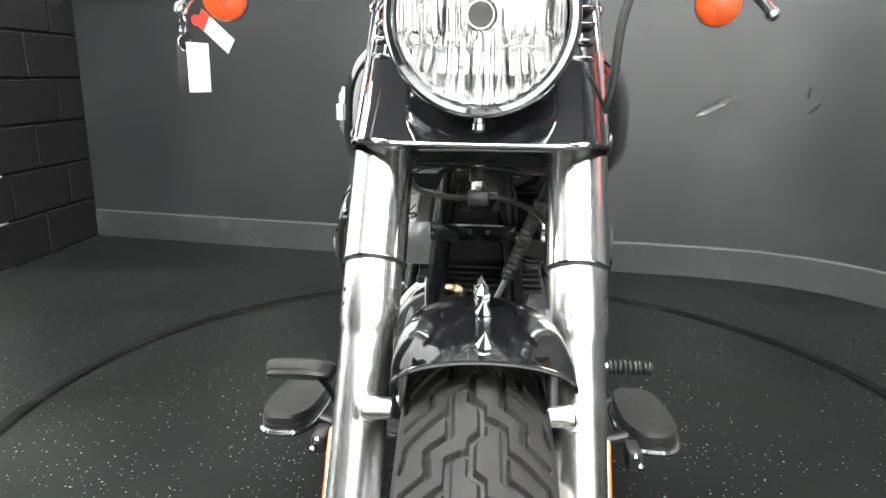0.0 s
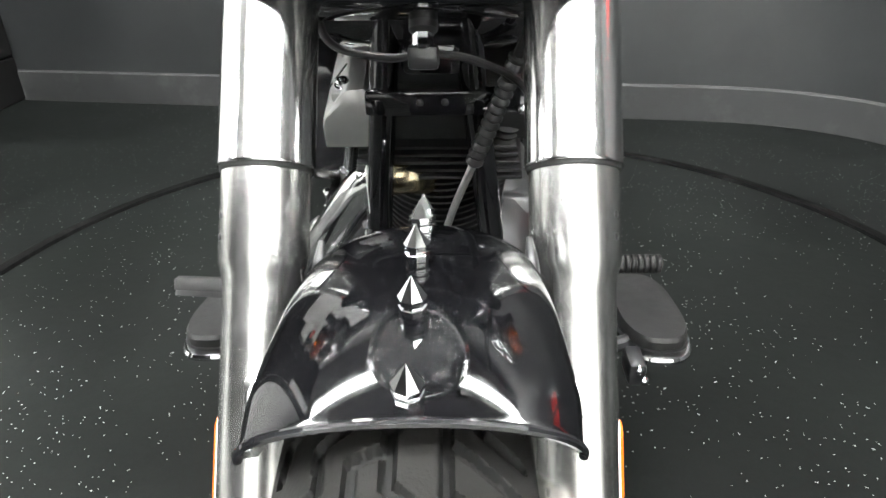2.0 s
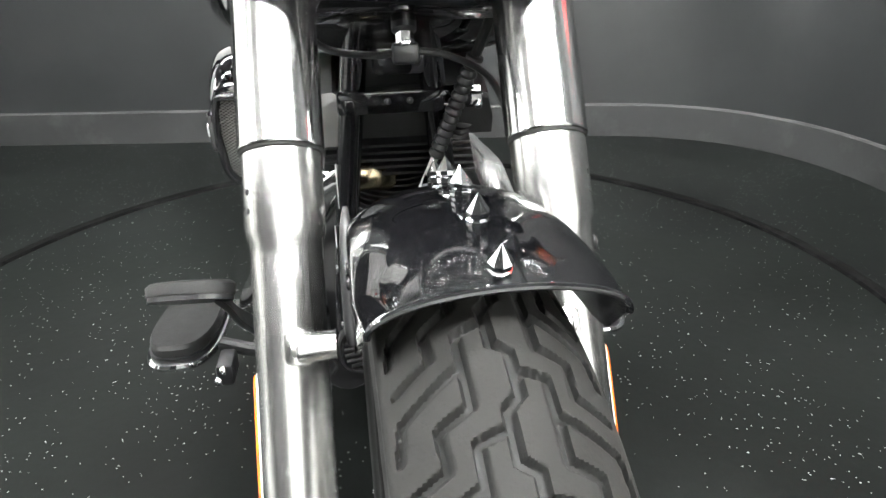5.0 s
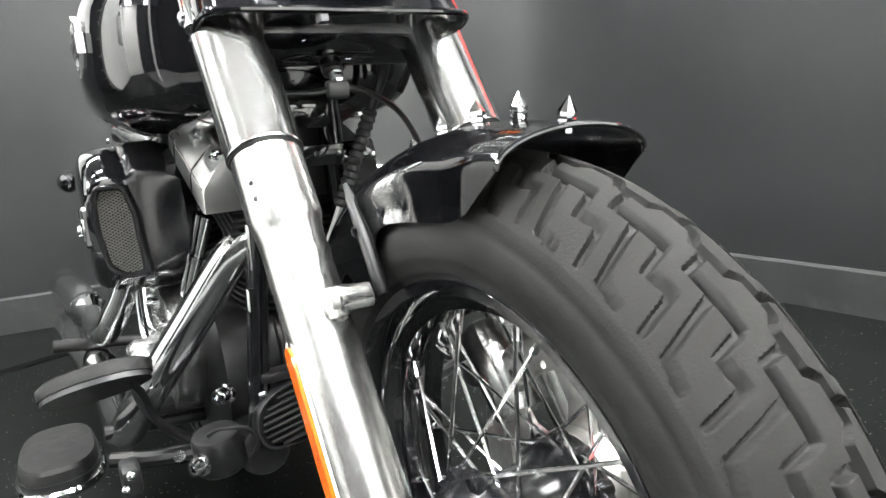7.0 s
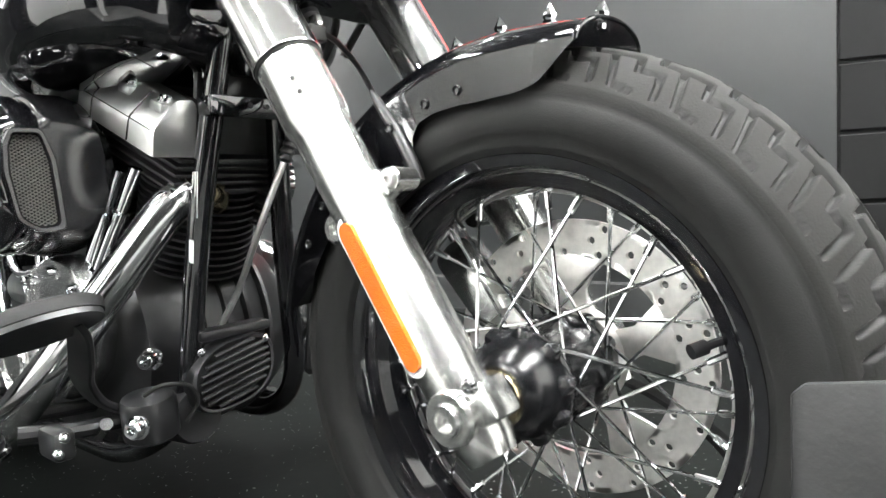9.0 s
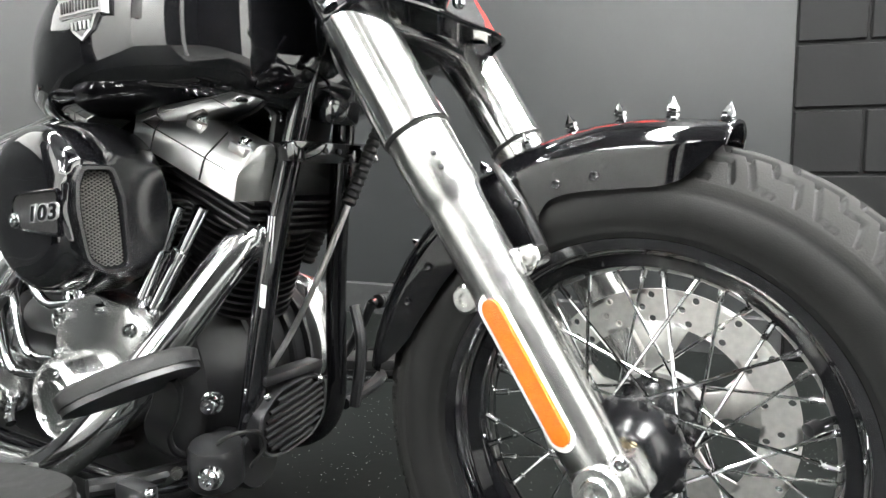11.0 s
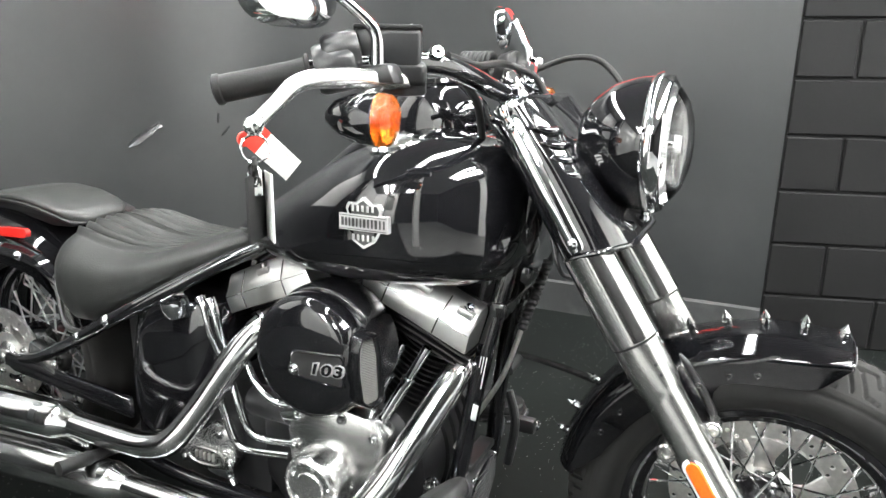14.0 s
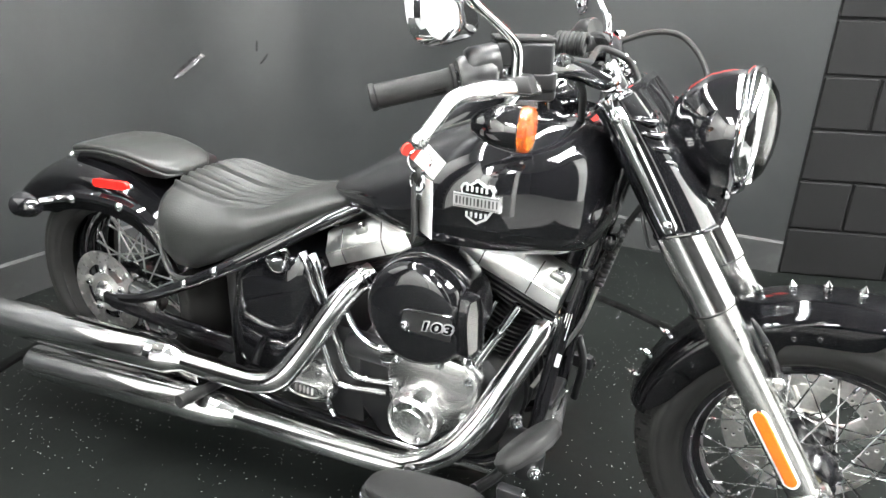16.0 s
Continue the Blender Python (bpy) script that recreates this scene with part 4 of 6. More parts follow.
def tank():
    #        y     half   bottom  top
    secs = [(0.400, 0.075, 0.762, 0.875), (0.410, 0.115, 0.722, 0.897), (0.430, 0.160, 0.699, 0.916), (0.47, 0.195, 0.687, 0.932), (0.53, 0.222, 0.683, 0.942), (0.59, 0.236, 0.681, 0.936),
            (0.66, 0.234, 0.680, 0.914), (0.73, 0.218, 0.680, 0.884), (0.80, 0.188, 0.685, 0.846), (0.87, 0.150, 0.694, 0.804), (0.93, 0.112, 0.705, 0.766), (0.975, 0.078, 0.716, 0.742), (0.99, 0.05, 0.722, 0.735)]
    ys = np.array([s[0] for s in secs])
    rows = []
    for t in np.linspace(0, 1, 44):
        y = float(np.interp(t, np.linspace(0, 1, len(secs)), ys))
        w, zb, zt = (float(np.interp(y, ys, [s[k] for s in secs])) for k in (1, 2, 3))
        full = float(np.interp(y, (0.50, 0.64, 0.80), (0.62, 0.66, 0.84)))
        ring = []
        for i in range(56):
            a = 2 * math.pi * i / 56
            c, sn = math.cos(a), math.sin(a)
            zc = zb + (zt - zb) * 0.42
            px = w * math.copysign(abs(c) ** (full if sn > 0 else 0.78), c)
            pz = zc + (zt - zc if sn > 0 else zc - zb) * math.copysign(abs(sn) ** (full + 0.04 if sn > 0 else 0.62), sn)
            ring.append(V((px, y, pz)))
        rows.append(ring)
    bm = rings(rows)
    for _ in range(2):
        bmesh.ops.smooth_vert(bm, verts=bm.verts, factor=0.5, use_axis_x=True, use_axis_y=True, use_axis_z=True)
    t = part("fuel_tank", bm, PAINT, bike, "gloss black teardrop fuel tank", 60)
    part("filler_cap", join(lathe([(0.036, -0.012), (0.039, 0.002), (0.039, 0.007), (0.036, 0.011), (0.027, 0.0135), (0, 0.015)], (-0.148, 0.590, 0.913), (-0.30, 0.05, 0.95), 36)), PIPE, t, "chrome filler cap")
    # console with the instrument
    rows = []
    for y, w, h in ((0.485, 0.040, 0.925), (0.505, 0.056, 0.980), (0.535, 0.066, 1.006), (0.57, 0.070, 1.018), (0.61, 0.068, 1.016), (0.645, 0.060, 0.993), (0.67, 0.051, 0.962), (0.70, 0.043, 0.936), (0.76, 0.036, 0.895), (0.83, 0.030, 0.842), (0.86, 0.02, 0.82)):
        rows.append([V((w * math.copysign(abs(math.cos(q)) ** 0.7, math.cos(q)), y, h - 0.085 + 0.085 * math.copysign(abs(math.sin(q)) ** 0.7, math.sin(q)))) for q in (2 * math.pi * i / 28 for i in range(28))])
    part("console", rings(rows), PAINT, t, "gloss black tank console", 60)
    part("gauge_bezel", lathe([(0.054, -0.012), (0.056, -0.006), (0.054, 0.0), (0.050, 0.002), (0.0, 0.002)], (0, 0.588, 1.014), (0, 0.05, 1.0), 40), PAINT, t)
    # shield badge: plain bar over a plain shield
    def onside(dy, dz, lift):
        y, z = 0.590 - dy, 0.808 + dz
        return V((-0.2275 - lift - 0.10 * (0.0) + 0.5 * (y - 0.59) ** 2 * 8 * 0.3, y, z))
    shield = [(-0.026, 0.030), (-0.012, 0.030), (0, 0.039), (0.012, 0.030), (0.026, 0.030), (0.031, 0.022), (0.027, 0.010), (0.029, -0.012), (0.019, -0.028), (0, -0.039), (-0.019, -0.028), (-0.029, -0.012), (-0.027, 0.010), (-0.031, 0.022)]
    bar = [(-0.042, 0.013), (0.042, 0.013), (0.042, -0.012), (-0.042, -0.012)]
    for name, shape, l0, l1 in (("badge", shield, 0.004, 0.0075), ("badge_bar", bar, 0.005, 0.0105)):
        part(name, rings([[onside(a, b, l0 - 0.004) for a, b in shape], [onside(a, b, l1) for a, b in shape]]), SILVER, t, "silver shield badge", 20)
    part("badge_field", rings([[onside(a * 0.87, b * 0.88, 0.006) for a, b in shield], [onside(a * 0.87, b * 0.88, 0.0078) for a, b in shield]]), PAINT, t, "", 20)
    for i in range(12):
        part("badge_bar_mark", box(onside(-0.0358 + 0.0065 * i, 0.0005, 0.0103), (0.0012, 0.0026 if i % 3 else 0.0040, 0.013), 0.0004), SATIN, t)
    for b in (0.0105, -0.0095):
        part("badge_bar_line", box(onside(0, b, 0.0103), (0.0012, 0.080, 0.0012), 0.0003), SATIN, t)
    for i in range(5):
        for b in (0.022, -0.022):
            part("badge_mark", box(onside(-0.017 + 0.0085 * i, b, 0.0086), (0.0014, 0.0042, 0.0095), 0.0003), SILVER, t)
    part("mount_bolt", join(lathe([(0.014, 0), (0.014, 0.004), (0.009, 0.006), (0.009, 0.02), (0, 0.021)], (-0.040, 0.470, 0.691), (-1, -0.3, 0), 20)), CHROME, bike)


tank()


def frame_tubes():
    cx = V((-0.006, 0, 0))
    for s in (-1, 1):
        m = (lambda p: V((p[0] * -s, p[1], p[2])))
        t = part("down_tube", tube(rounded([m((-0.020, 0.385, 0.90)) + cx, m((-0.048, 0.440, 0.66)) + cx, m((-0.070, 0.477, 0.46)) + cx, m((-0.092, 0.500, 0.24)), m((-0.12, 0.62, 0.165)), m((-0.13, 1.15, 0.165)), m((-0.14, 1.30, 0.21))], 0.12), 0.0155, 16, 1), PAINT, bike, "black frame down tube")
        part("rear_rail", tube([m((-0.06, 0.88, 0.715)), m((-0.13, 0.98, 0.665)), m((-0.195, 1.10, 0.594)), m((-0.212, 1.196, 0.541)), m((-0.200, 1.303, 0.482)), m((-0.165, 1.50, 0.385)), m((-0.135, 1.637, 0.340))], 0.0145, 14, 5), PAINT, bike, "black rear frame rail")
        for p in ((-0.222, 1.196, 0.545), (-0.210, 1.303, 0.486)):
            part("frame_bolt", dome(m(p), (-1 * -s, 0, 0.3), 0.011, 0.009), CHROME, bike)
        if s < 0:
            part("warning_label", box((-0.0895, 0.464, 0.463), (0.0012, 0.010, 0.030), 0.0004, turned(rx=9)), TAGW, t)
            part("label_print", join(*[box((-0.0815, 0.4525 + 0.005 * (i % 3), 0.535), (0.0012, 0.0016, 0.06), 0.0004, turned(rx=9)) for i in range(3)]), TAGW, t)
    part("neck", tube([(0, 0.318, 0.77), (0, 0.425, 0.955)], 0.025, 20, 1), SATIN, bike)
    part("top_tube", tube([(0, 0.39, 0.90), (0, 0.60, 0.80), (0, 0.95, 0.70)], 0.022, 14, 4), PAINT, bike)
    part("cross_plate", join(box((-0.006, 0.425, 0.646), (0.130, 0.006, 0.028), 0.003, turned(rx=12)), box((-0.062, 0.436, 0.646), (0.022, 0.03, 0.026), 0.004), box((0.050, 0.436, 0.646), (0.022, 0.03, 0.026), 0.004)), PAINT, bike)
    for x in (-0.014, 0.012):
        part("plate_bolt", dome((x, 0.420, 0.648), (0, -1, 0.1), 0.004, 0.002), SATIN, bike)
    part("stem_nut", join(lathe([(0.016, 0.03), (0.0165, 0.012), (0.015, 0.006), (0.012, 0.004), (0.012, -0.014), (0.008, -0.018), (0, -0.018)], (0, 0.313, 0.752), (0, 0.5, 0.85), 20)), SATIN, bike)
    part("stem_bolt", lathe([(0.0085, 0), (0.0085, -0.010), (0.006, -0.013), (0, -0.014)], (0, 0.300, 0.738), (0, 0.45, 0.88), 6), CHROME, bike)
    part("brake_line", tube([(-0.080, 0.35, 0.785), (-0.092, 0.335, 0.748), (-0.078, 0.325, 0.724), (-0.03, 0.305, 0.718), (0, 0.298, 0.722), (0.04, 0.305, 0.716), (0.085, 0.315, 0.69), (0.105, 0.30, 0.64), (0.115, 0.26, 0.56), (0.11, 0.20, 0.47), (0.095, 0.15, 0.42)], 0.0036, 10, 6), SATIN, bike)
    part("line_clamp", box((0, 0.298, 0.720), (0.026, 0.014, 0.020), 0.004), SATIN, bike)
    # ribbed boot over the clutch cable
    p0, p1 = V((0.086, 0.400, 0.70)), V((0.041, 0.431, 0.575))
    d = (p1 - p0).normalized()
    L = (p1 - p0).length
    prof = [(0.0, 0), (0.008, 0)]
    for i in range(14):
        prof += [(0.0102, L * (i + 0.25) / 14), (0.0102, L * (i + 0.55) / 14), (0.0078, L * (i + 0.85) / 14)]
    part("cable_boot", lathe(prof + [(0.006, L), (0, L)], p0, d, 18), SATIN, bike, "ribbed rubber boot")
    h0, h1 = V((0.080, 0.478, 0.610)), V((0.060, 0.535, 0.490))
    hd_ = (h1 - h0).normalized()
    hl = (h1 - h0).length
    hp = [(0.0, 0)]
    for i in range(14):
        hp += [(0.0165, hl * (i + 0.3) / 14), (0.0135, hl * (i + 0.9) / 14)]
    part("breather_hose", lathe(hp + [(0.0, hl)], h0, hd_, 18), SOFT, bike, "ribbed black hose")
    part("boot_cable", tube([p1 - d * 0.01, p1 + d * 0.09, (0.0, 0.50, 0.40), (-0.02, 0.53, 0.34)], 0.0048, 8, 5), DISC, bike)
    part("upper_cable", tube([p0 + d * 0.01, (0.10, 0.37, 0.76), (0.09, 0.38, 0.82)], 0.006, 8, 5), SOFT, bike)
    # finned regulator between the tubes
    def oblong(k, y):
        return [V((-0.038 + 0.064 * k * math.copysign(abs(math.cos(q)) ** 0.8, math.cos(q)), y, 0.292 + 0.046 * k * math.copysign(abs(math.sin(q)) ** 0.72, math.sin(q)) + 0.012 * k * math.cos(q))) for q in (2 * math.pi * i / 40 for i in range(40))]
    reg = part("regulator", rings([oblong(0.97, 0.495), oblong(1.0, 0.490), oblong(1.0, 0.466), oblong(0.96, 0.462), oblong(0.90, 0.463), oblong(0.88, 0.474)]), SATIN, bike, "finned black regulator", 30)
    for i in range(8):
        z = -0.034 + 0.0097 * i
        w = 2 * 0.054 * (1 - (abs(z) / 0.041) ** 2.6) ** 0.6
        part("fin", tube([(-0.038 - w / 2, 0.463, 0.292 + z - 0.1 * w), (-0.038, 0.457, 0.292 + z + 0.003), (-0.038 + w / 2, 0.463, 0.292 + z + 0.1 * w)], 0.0030, 8, 6), SATIN, reg)
    for x in (-0.088, 0.012):
        part("screw", dome((x, 0.462, 0.330), (0, -1, 0), 0.006, 0.004), CHROME, reg)
    part("bracket", box((-0.030, 0.482, 0.348), (0.11, 0.03, 0.014), 0.004), SATIN, reg)
    part("mount_cover", box((-0.010, 0.468, 0.668), (0.110, 0.012, 0.060), 0.006, turned(rx=12)), SATIN, bike)
    part("front_mount", box((-0.002, 0.500, 0.610), (0.120, 0.03, 0.040), 0.008, turned(rx=12)), SATIN, bike)
    part("mount_block", box((0.0, 0.415, 0.700), (0.060, 0.04, 0.034), 0.008, turned(rx=12)), PAINT, bike)
    arm = part("boot_bracket", plate([(0.428, 0.634), (0.436, 0.660), (0.430, 0.662), (0.420, 0.640)], 0.05, 0.098, 0.002), PAINT, bike)
    part("bracket_screw", dome((0.092, 0.420, 0.640), (0.2, -1, 0), 0.0055, 0.004), CHROME, arm)
    part("stiffener", tube([(0.10, 0.47, 0.42), (0.09, 0.45, 0.36), (0.085, 0.46, 0.27)], 0.009, 10, 4), SATIN, bike)


frame_tubes()


def engine():
    case = part("crankcase", join(plate([(0.62, 0.46), (0.86, 0.46), (0.90, 0.40), (0.90, 0.24), (0.84, 0.17), (0.66, 0.17), (0.61, 0.24), (0.60, 0.40)], -0.125, 0.13, 0.012)), SATIN, bike, "black engine crankcase")
    part("crankcase_boss", lathe([(0.0, -0.13), (0.125, -0.13), (0.145, -0.115), (0.150, -0.02), (0.146, 0.10), (0.13, 0.125), (0.0, 0.125)], (0, 0.690, 0.325), (1, 0, 0), 48), SATIN, case, "", 40)
    for k in range(4):
        part("case_rib", lathe([(0.148, -0.006), (0.156, -0.003), (0.156, 0.003), (0.148, 0.006)], (0.075 - 0.035 * k, 0.690, 0.325), (1, 0, 0), 40), SATIN, case)
    part("gearbox", plate([(0.89, 0.43), (1.10, 0.43), (1.16, 0.36), (1.14, 0.22), (1.05, 0.18), (0.89, 0.18)], -0.12, 0.12, 0.015), SATIN, bike)
    for name, base, top, head in (("front", V((0, 0.622, 0.44)), V((0, 0.566, 0.575)), -1), ("rear", V((0, 0.795, 0.44)), V((0, 0.851, 0.575)), 1)):
        d = (top - base).normalized()
        L = (top - base).length
        prof = [(0.06, 0)]
        for i in range(13):
            h = L * (i + 0.1) / 13
            prof += [(0.056, h), (0.084, h + 0.001), (0.084, h + L * 0.42 / 13), (0.056, h + L * 0.46 / 13)]
        part("cylinder", lathe(prof + [(0.05, L)], base, d, 40), SATIN, bike, "black finned cylinder", 25)
        n = V((0, d.z, -d.y))
        tilt = math.degrees(math.atan2(-d.y, d.z))
        hd = top + d * 0.022
        rows = [box(hd + d * (0.010 * k - 0.022), (0.20 - 0.004 * k, 0.185 - 0.004 * k, 0.0055), 0.0022, turned(rx=tilt)) for k in range(5)]
        head_ = part("cylinder_head", box(hd - d * 0.004, (0.17, 0.155, 0.044), 0.01, turned(rx=tilt)), SATIN, bike, "black finned cylinder head", 25)
        for fin in rows:
            part("fin", fin, SATIN, head_, sharp=25)
        # polished rocker box: sloped side faces, a split line and bolts
        c = top + d * 0.075 + (V((0, 0.019, 0.017)) if head < 0 else V((0, 0, 0)))
        sec = [(-0.129, -0.038), (-0.1290, -0.012), (-0.127, -0.004), (-0.102, 0.029), (-0.096, 0.033), (-0.078, 0.035), (-0.073, 0.031), (-0.072, -0.038)]
        inner = [(-0.073, -0.036), (-0.073, 0.028), (-0.066, 0.033), (0.085, 0.033), (0.112, 0.022), (0.12, -0.012), (0.12, -0.036)]
        lens = [(-0.103, 0.72), (-0.099, 0.96), (0.0, 1.0), (0.099, 0.96), (0.103, 0.72)]
        rws = [[c + n * (a + (0.2 * z if a < -0.09 and z < 0 else 0)) + V((x * (0.985 if k < 0.9 else 1), 0, 0)) + d * (z * k if z > 0 else z) for x, z in sec] for a, k in lens]
        rk = part("rocker_box", rings(rws), CASTING, bike, "satin aluminium rocker box", 30)
        part("rocker_body", rings([[c + n * a * 0.97 + V((x, 0, 0)) + d * (z * k if z > 0 else z) for x, z in inner] for a, k in lens]), WRINKLE, rk, "", 30)
        for a in (0.058, -0.045):
            part("cover_seam", tube([c + n * a + V((-0.1294, 0, 0)) - d * 0.036, c + n * a + V((-0.1293, 0, 0)) - d * 0.012, c + n * a + V((-0.1273, 0, 0)) - d * 0.0035, c + n * a + V((-0.1022, 0, 0)) + d * 0.0292], 0.0013, 6, 1), SATIN, rk)
        part("cover_edge", tube([c + n * -0.101 + V((-0.1280, 0, 0)) - d * 0.007, c + V((-0.1285, 0, 0)) - d * 0.0065, c + n * 0.101 + V((-0.1280, 0, 0)) - d * 0.007], 0.0010, 6, 1), POLISHED, rk)
        for a in (0.004, -0.080):
            at = c + n * a + V((-0.103, 0, 0)) + d * 0.0225
            part("bolt_pocket", box(at - d * 0.004, (0.026, 0.030, 0.013), 0.003, turned(rx=tilt)), CASTING, rk)
            part("cover_bolt", bolt(at + d * 0.002, d, 0.0080, 0.009), CHROME, rk)
        # pushrod tubes
        for k, off in enumerate((-0.016, 0.018)):
            pb, pt = base + V((-0.145, (0.012 if head < 0 else -0.012) + off * 0.9, -0.015)), top + V((-0.112, off * 1.4, 0.0))
            dd = (pt - pb).normalized()
            LL = (pt - pb).length
            part("pushrod_tube", lathe([(0.0135, 0), (0.0135, 0.016), (0.0105, 0.02), (0.0105, LL * 0.55), (0.0125, LL * 0.56), (0.0125, LL * 0.62), (0.0085, LL * 0.63), (0.0085, LL)], pb, dd, 18), CHROME, bike, "chrome pushrod tube")
        part("tappet_cover", box(base + V((-0.145, 0.012 if head < 0 else -0.012, -0.022)), (0.05, 0.078, 0.028), 0.008, turned(rx=tilt)), CHROME, bike)
    # cam cover on the right side
    cam_ = part("cam_cover", plate([(0.592, 0.420), (0.622, 0.452), (0.70, 0.462), (0.775, 0.440), (0.800, 0.395), (0.795, 0.320), (0.765, 0.262), (0.690, 0.250), (0.622, 0.300), (0.594, 0.36)], -0.178, -0.12, 0.014), POLISHED, bike, "polished aluminium cam cover")
    part("timer_cover", lathe([(0.062, -0.045), (0.058, 0.0), (0.052, 0.010), (0.048, 0.012), (0.046, 0.008), (0.030, 0.008), (0.028, 0.011), (0.0, 0.011)], (-0.215, 0.716, 0.318), (-1, 0, 0), 40), POLISHED, cam_)
    for a in range(5):
        q = 2 * math.pi * a / 5 + 0.5
        part("screw", dome((-0.223, 0.716 + 0.040 * math.cos(q), 0.318 + 0.040 * math.sin(q)), (-1, 0, 0), 0.005, 0.004, 12), CHROME, cam_)
    for y, z in ((0.612, 0.418), (0.675, 0.440), (0.770, 0.425), (0.782, 0.365), (0.620, 0.330)):
        part("cover_bolt", bolt((-0.177, y, z), (-1, 0, 0), 0.008, 0.009), CHROME, cam_)
    # gearbox side cover
    tc_ = part("gearbox_cover", plate([(1.093, 0.238), (1.086, 0.276), (1.05, 0.308), (1.0, 0.342), (0.966, 0.340), (0.946, 0.316), (0.941, 0.268), (0.966, 0.238), (1.03, 0.226)], -0.162, -0.118, 0.012), POLISHED, bike, "polished gearbox cover")
    oval_ = [(0.050 * math.copysign(abs(math.cos(q)) ** 0.7, math.cos(q)), 0.019 * math.sin(q)) for q in (2 * math.pi * i / 28 for i in range(28))]
    part("cover_oval", rings([[V((x, 1.022 + a * k, 0.262 + b * k - 0.05 * a)) for a, b in oval_] for x, k in ((-0.160, 1.08), (-0.1655, 1.04), (-0.1655, 0.92), (-0.1625, 0.86))]), POLISHED, tc_, "", 30)
    for i in range(5):
        part("cover_rib", box((-0.1635, 1.001 + 0.011 * i, 0.2625), (0.004, 0.004, 0.016), 0.001), DISC, tc_)
    for y, z in ((0.978, 0.322), (1.062, 0.285), (0.957, 0.262), (1.078, 0.246)):
        part("cover_bolt", bolt((-0.161, y, z), (-1, 0, 0), 0.0075, 0.008), CHROME, tc_)
    part("drain_hose", tube([(-0.165, 0.955, 0.256), (-0.178, 0.938, 0.246), (-0.182, 0.925, 0.236)], 0.008, 10, 4), CHROME, tc_)
    part("starter", lathe([(0.0, 0), (0.028, 0), (0.030, 0.006), (0.030, 0.12), (0.026, 0.13), (0, 0.13)], (-0.135, 0.78, 0.405), (0, 1, 0.0), 24), SATIN, bike)
    for k, pts in enumerate((((-0.165, 0.985, 0.455), (-0.175, 0.960, 0.42), (-0.180, 0.925, 0.335), (-0.175, 0.89, 0.32), (-0.17, 0.80, 0.33)),
                             ((-0.155, 0.955, 0.465), (-0.165, 0.925, 0.42), (-0.170, 0.895, 0.36), (-0.165, 0.86, 0.345), (-0.16, 0.79, 0.352)),
                             ((-0.145, 0.92, 0.50), (-0.16, 0.88, 0.455), (-0.165, 0.83, 0.43), (-0.16, 0.775, 0.435)))):
        part("oil_line", tube([V(p) for p in pts], 0.0075, 12, 6), CHROME, bike, "chrome oil line")
    # primary case on the far side
    part("primary_cover", plate([(0.60, 0.44), (0.75, 0.47), (1.05, 0.44), (1.13, 0.36), (1.10, 0.24), (0.95, 0.19), (0.68, 0.20), (0.58, 0.30)], 0.135, 0.20, 0.025), POLISHED, bike, "polished primary case")
    part("oil_filter", lathe([(0.0, 0), (0.034, 0.0), (0.037, 0.006), (0.037, 0.075), (0.034, 0.08), (0, 0.08)], (-0.09, 0.56, 0.235), (0, -1, 0.1), 28), SATIN, bike)
    part("brake_cylinder", lathe([(0.0, -0.03), (0.030, -0.03), (0.034, -0.026), (0.034, 0.018), (0.031, 0.024), (0.012, 0.027), (0.0, 0.027)], (-0.150, 0.490, 0.262), (-0.1, -0.1, 1), 28), SATIN, bike, "black brake cylinder")
    part("switch_wire", tube([(-0.165, 0.470, 0.292), (-0.150, 0.452, 0.304), (-0.118, 0.448, 0.296), (-0.104, 0.455, 0.270), (-0.112, 0.470, 0.244)], 0.0028, 8, 6), SOFT, bike)
    part("bracket_bolt", bolt((-0.176, 0.466, 0.257), (-1, -0.5, 0), 0.012, 0.016), CHROME, bike)
    part("pivot_bolt", bolt((-0.120, 0.529, 0.322), (-1, -0.6, 0), 0.012, 0.022), CHROME, bike)
    part("horn", lathe([(0.0, 0.02), (0.05, 0.02), (0.058, 0.012), (0.058, 0.0), (0.03, -0.012), (0, -0.015)], (0.215, 0.70, 0.56), (1, 0, 0), 36), CHROME, bike)


engine()


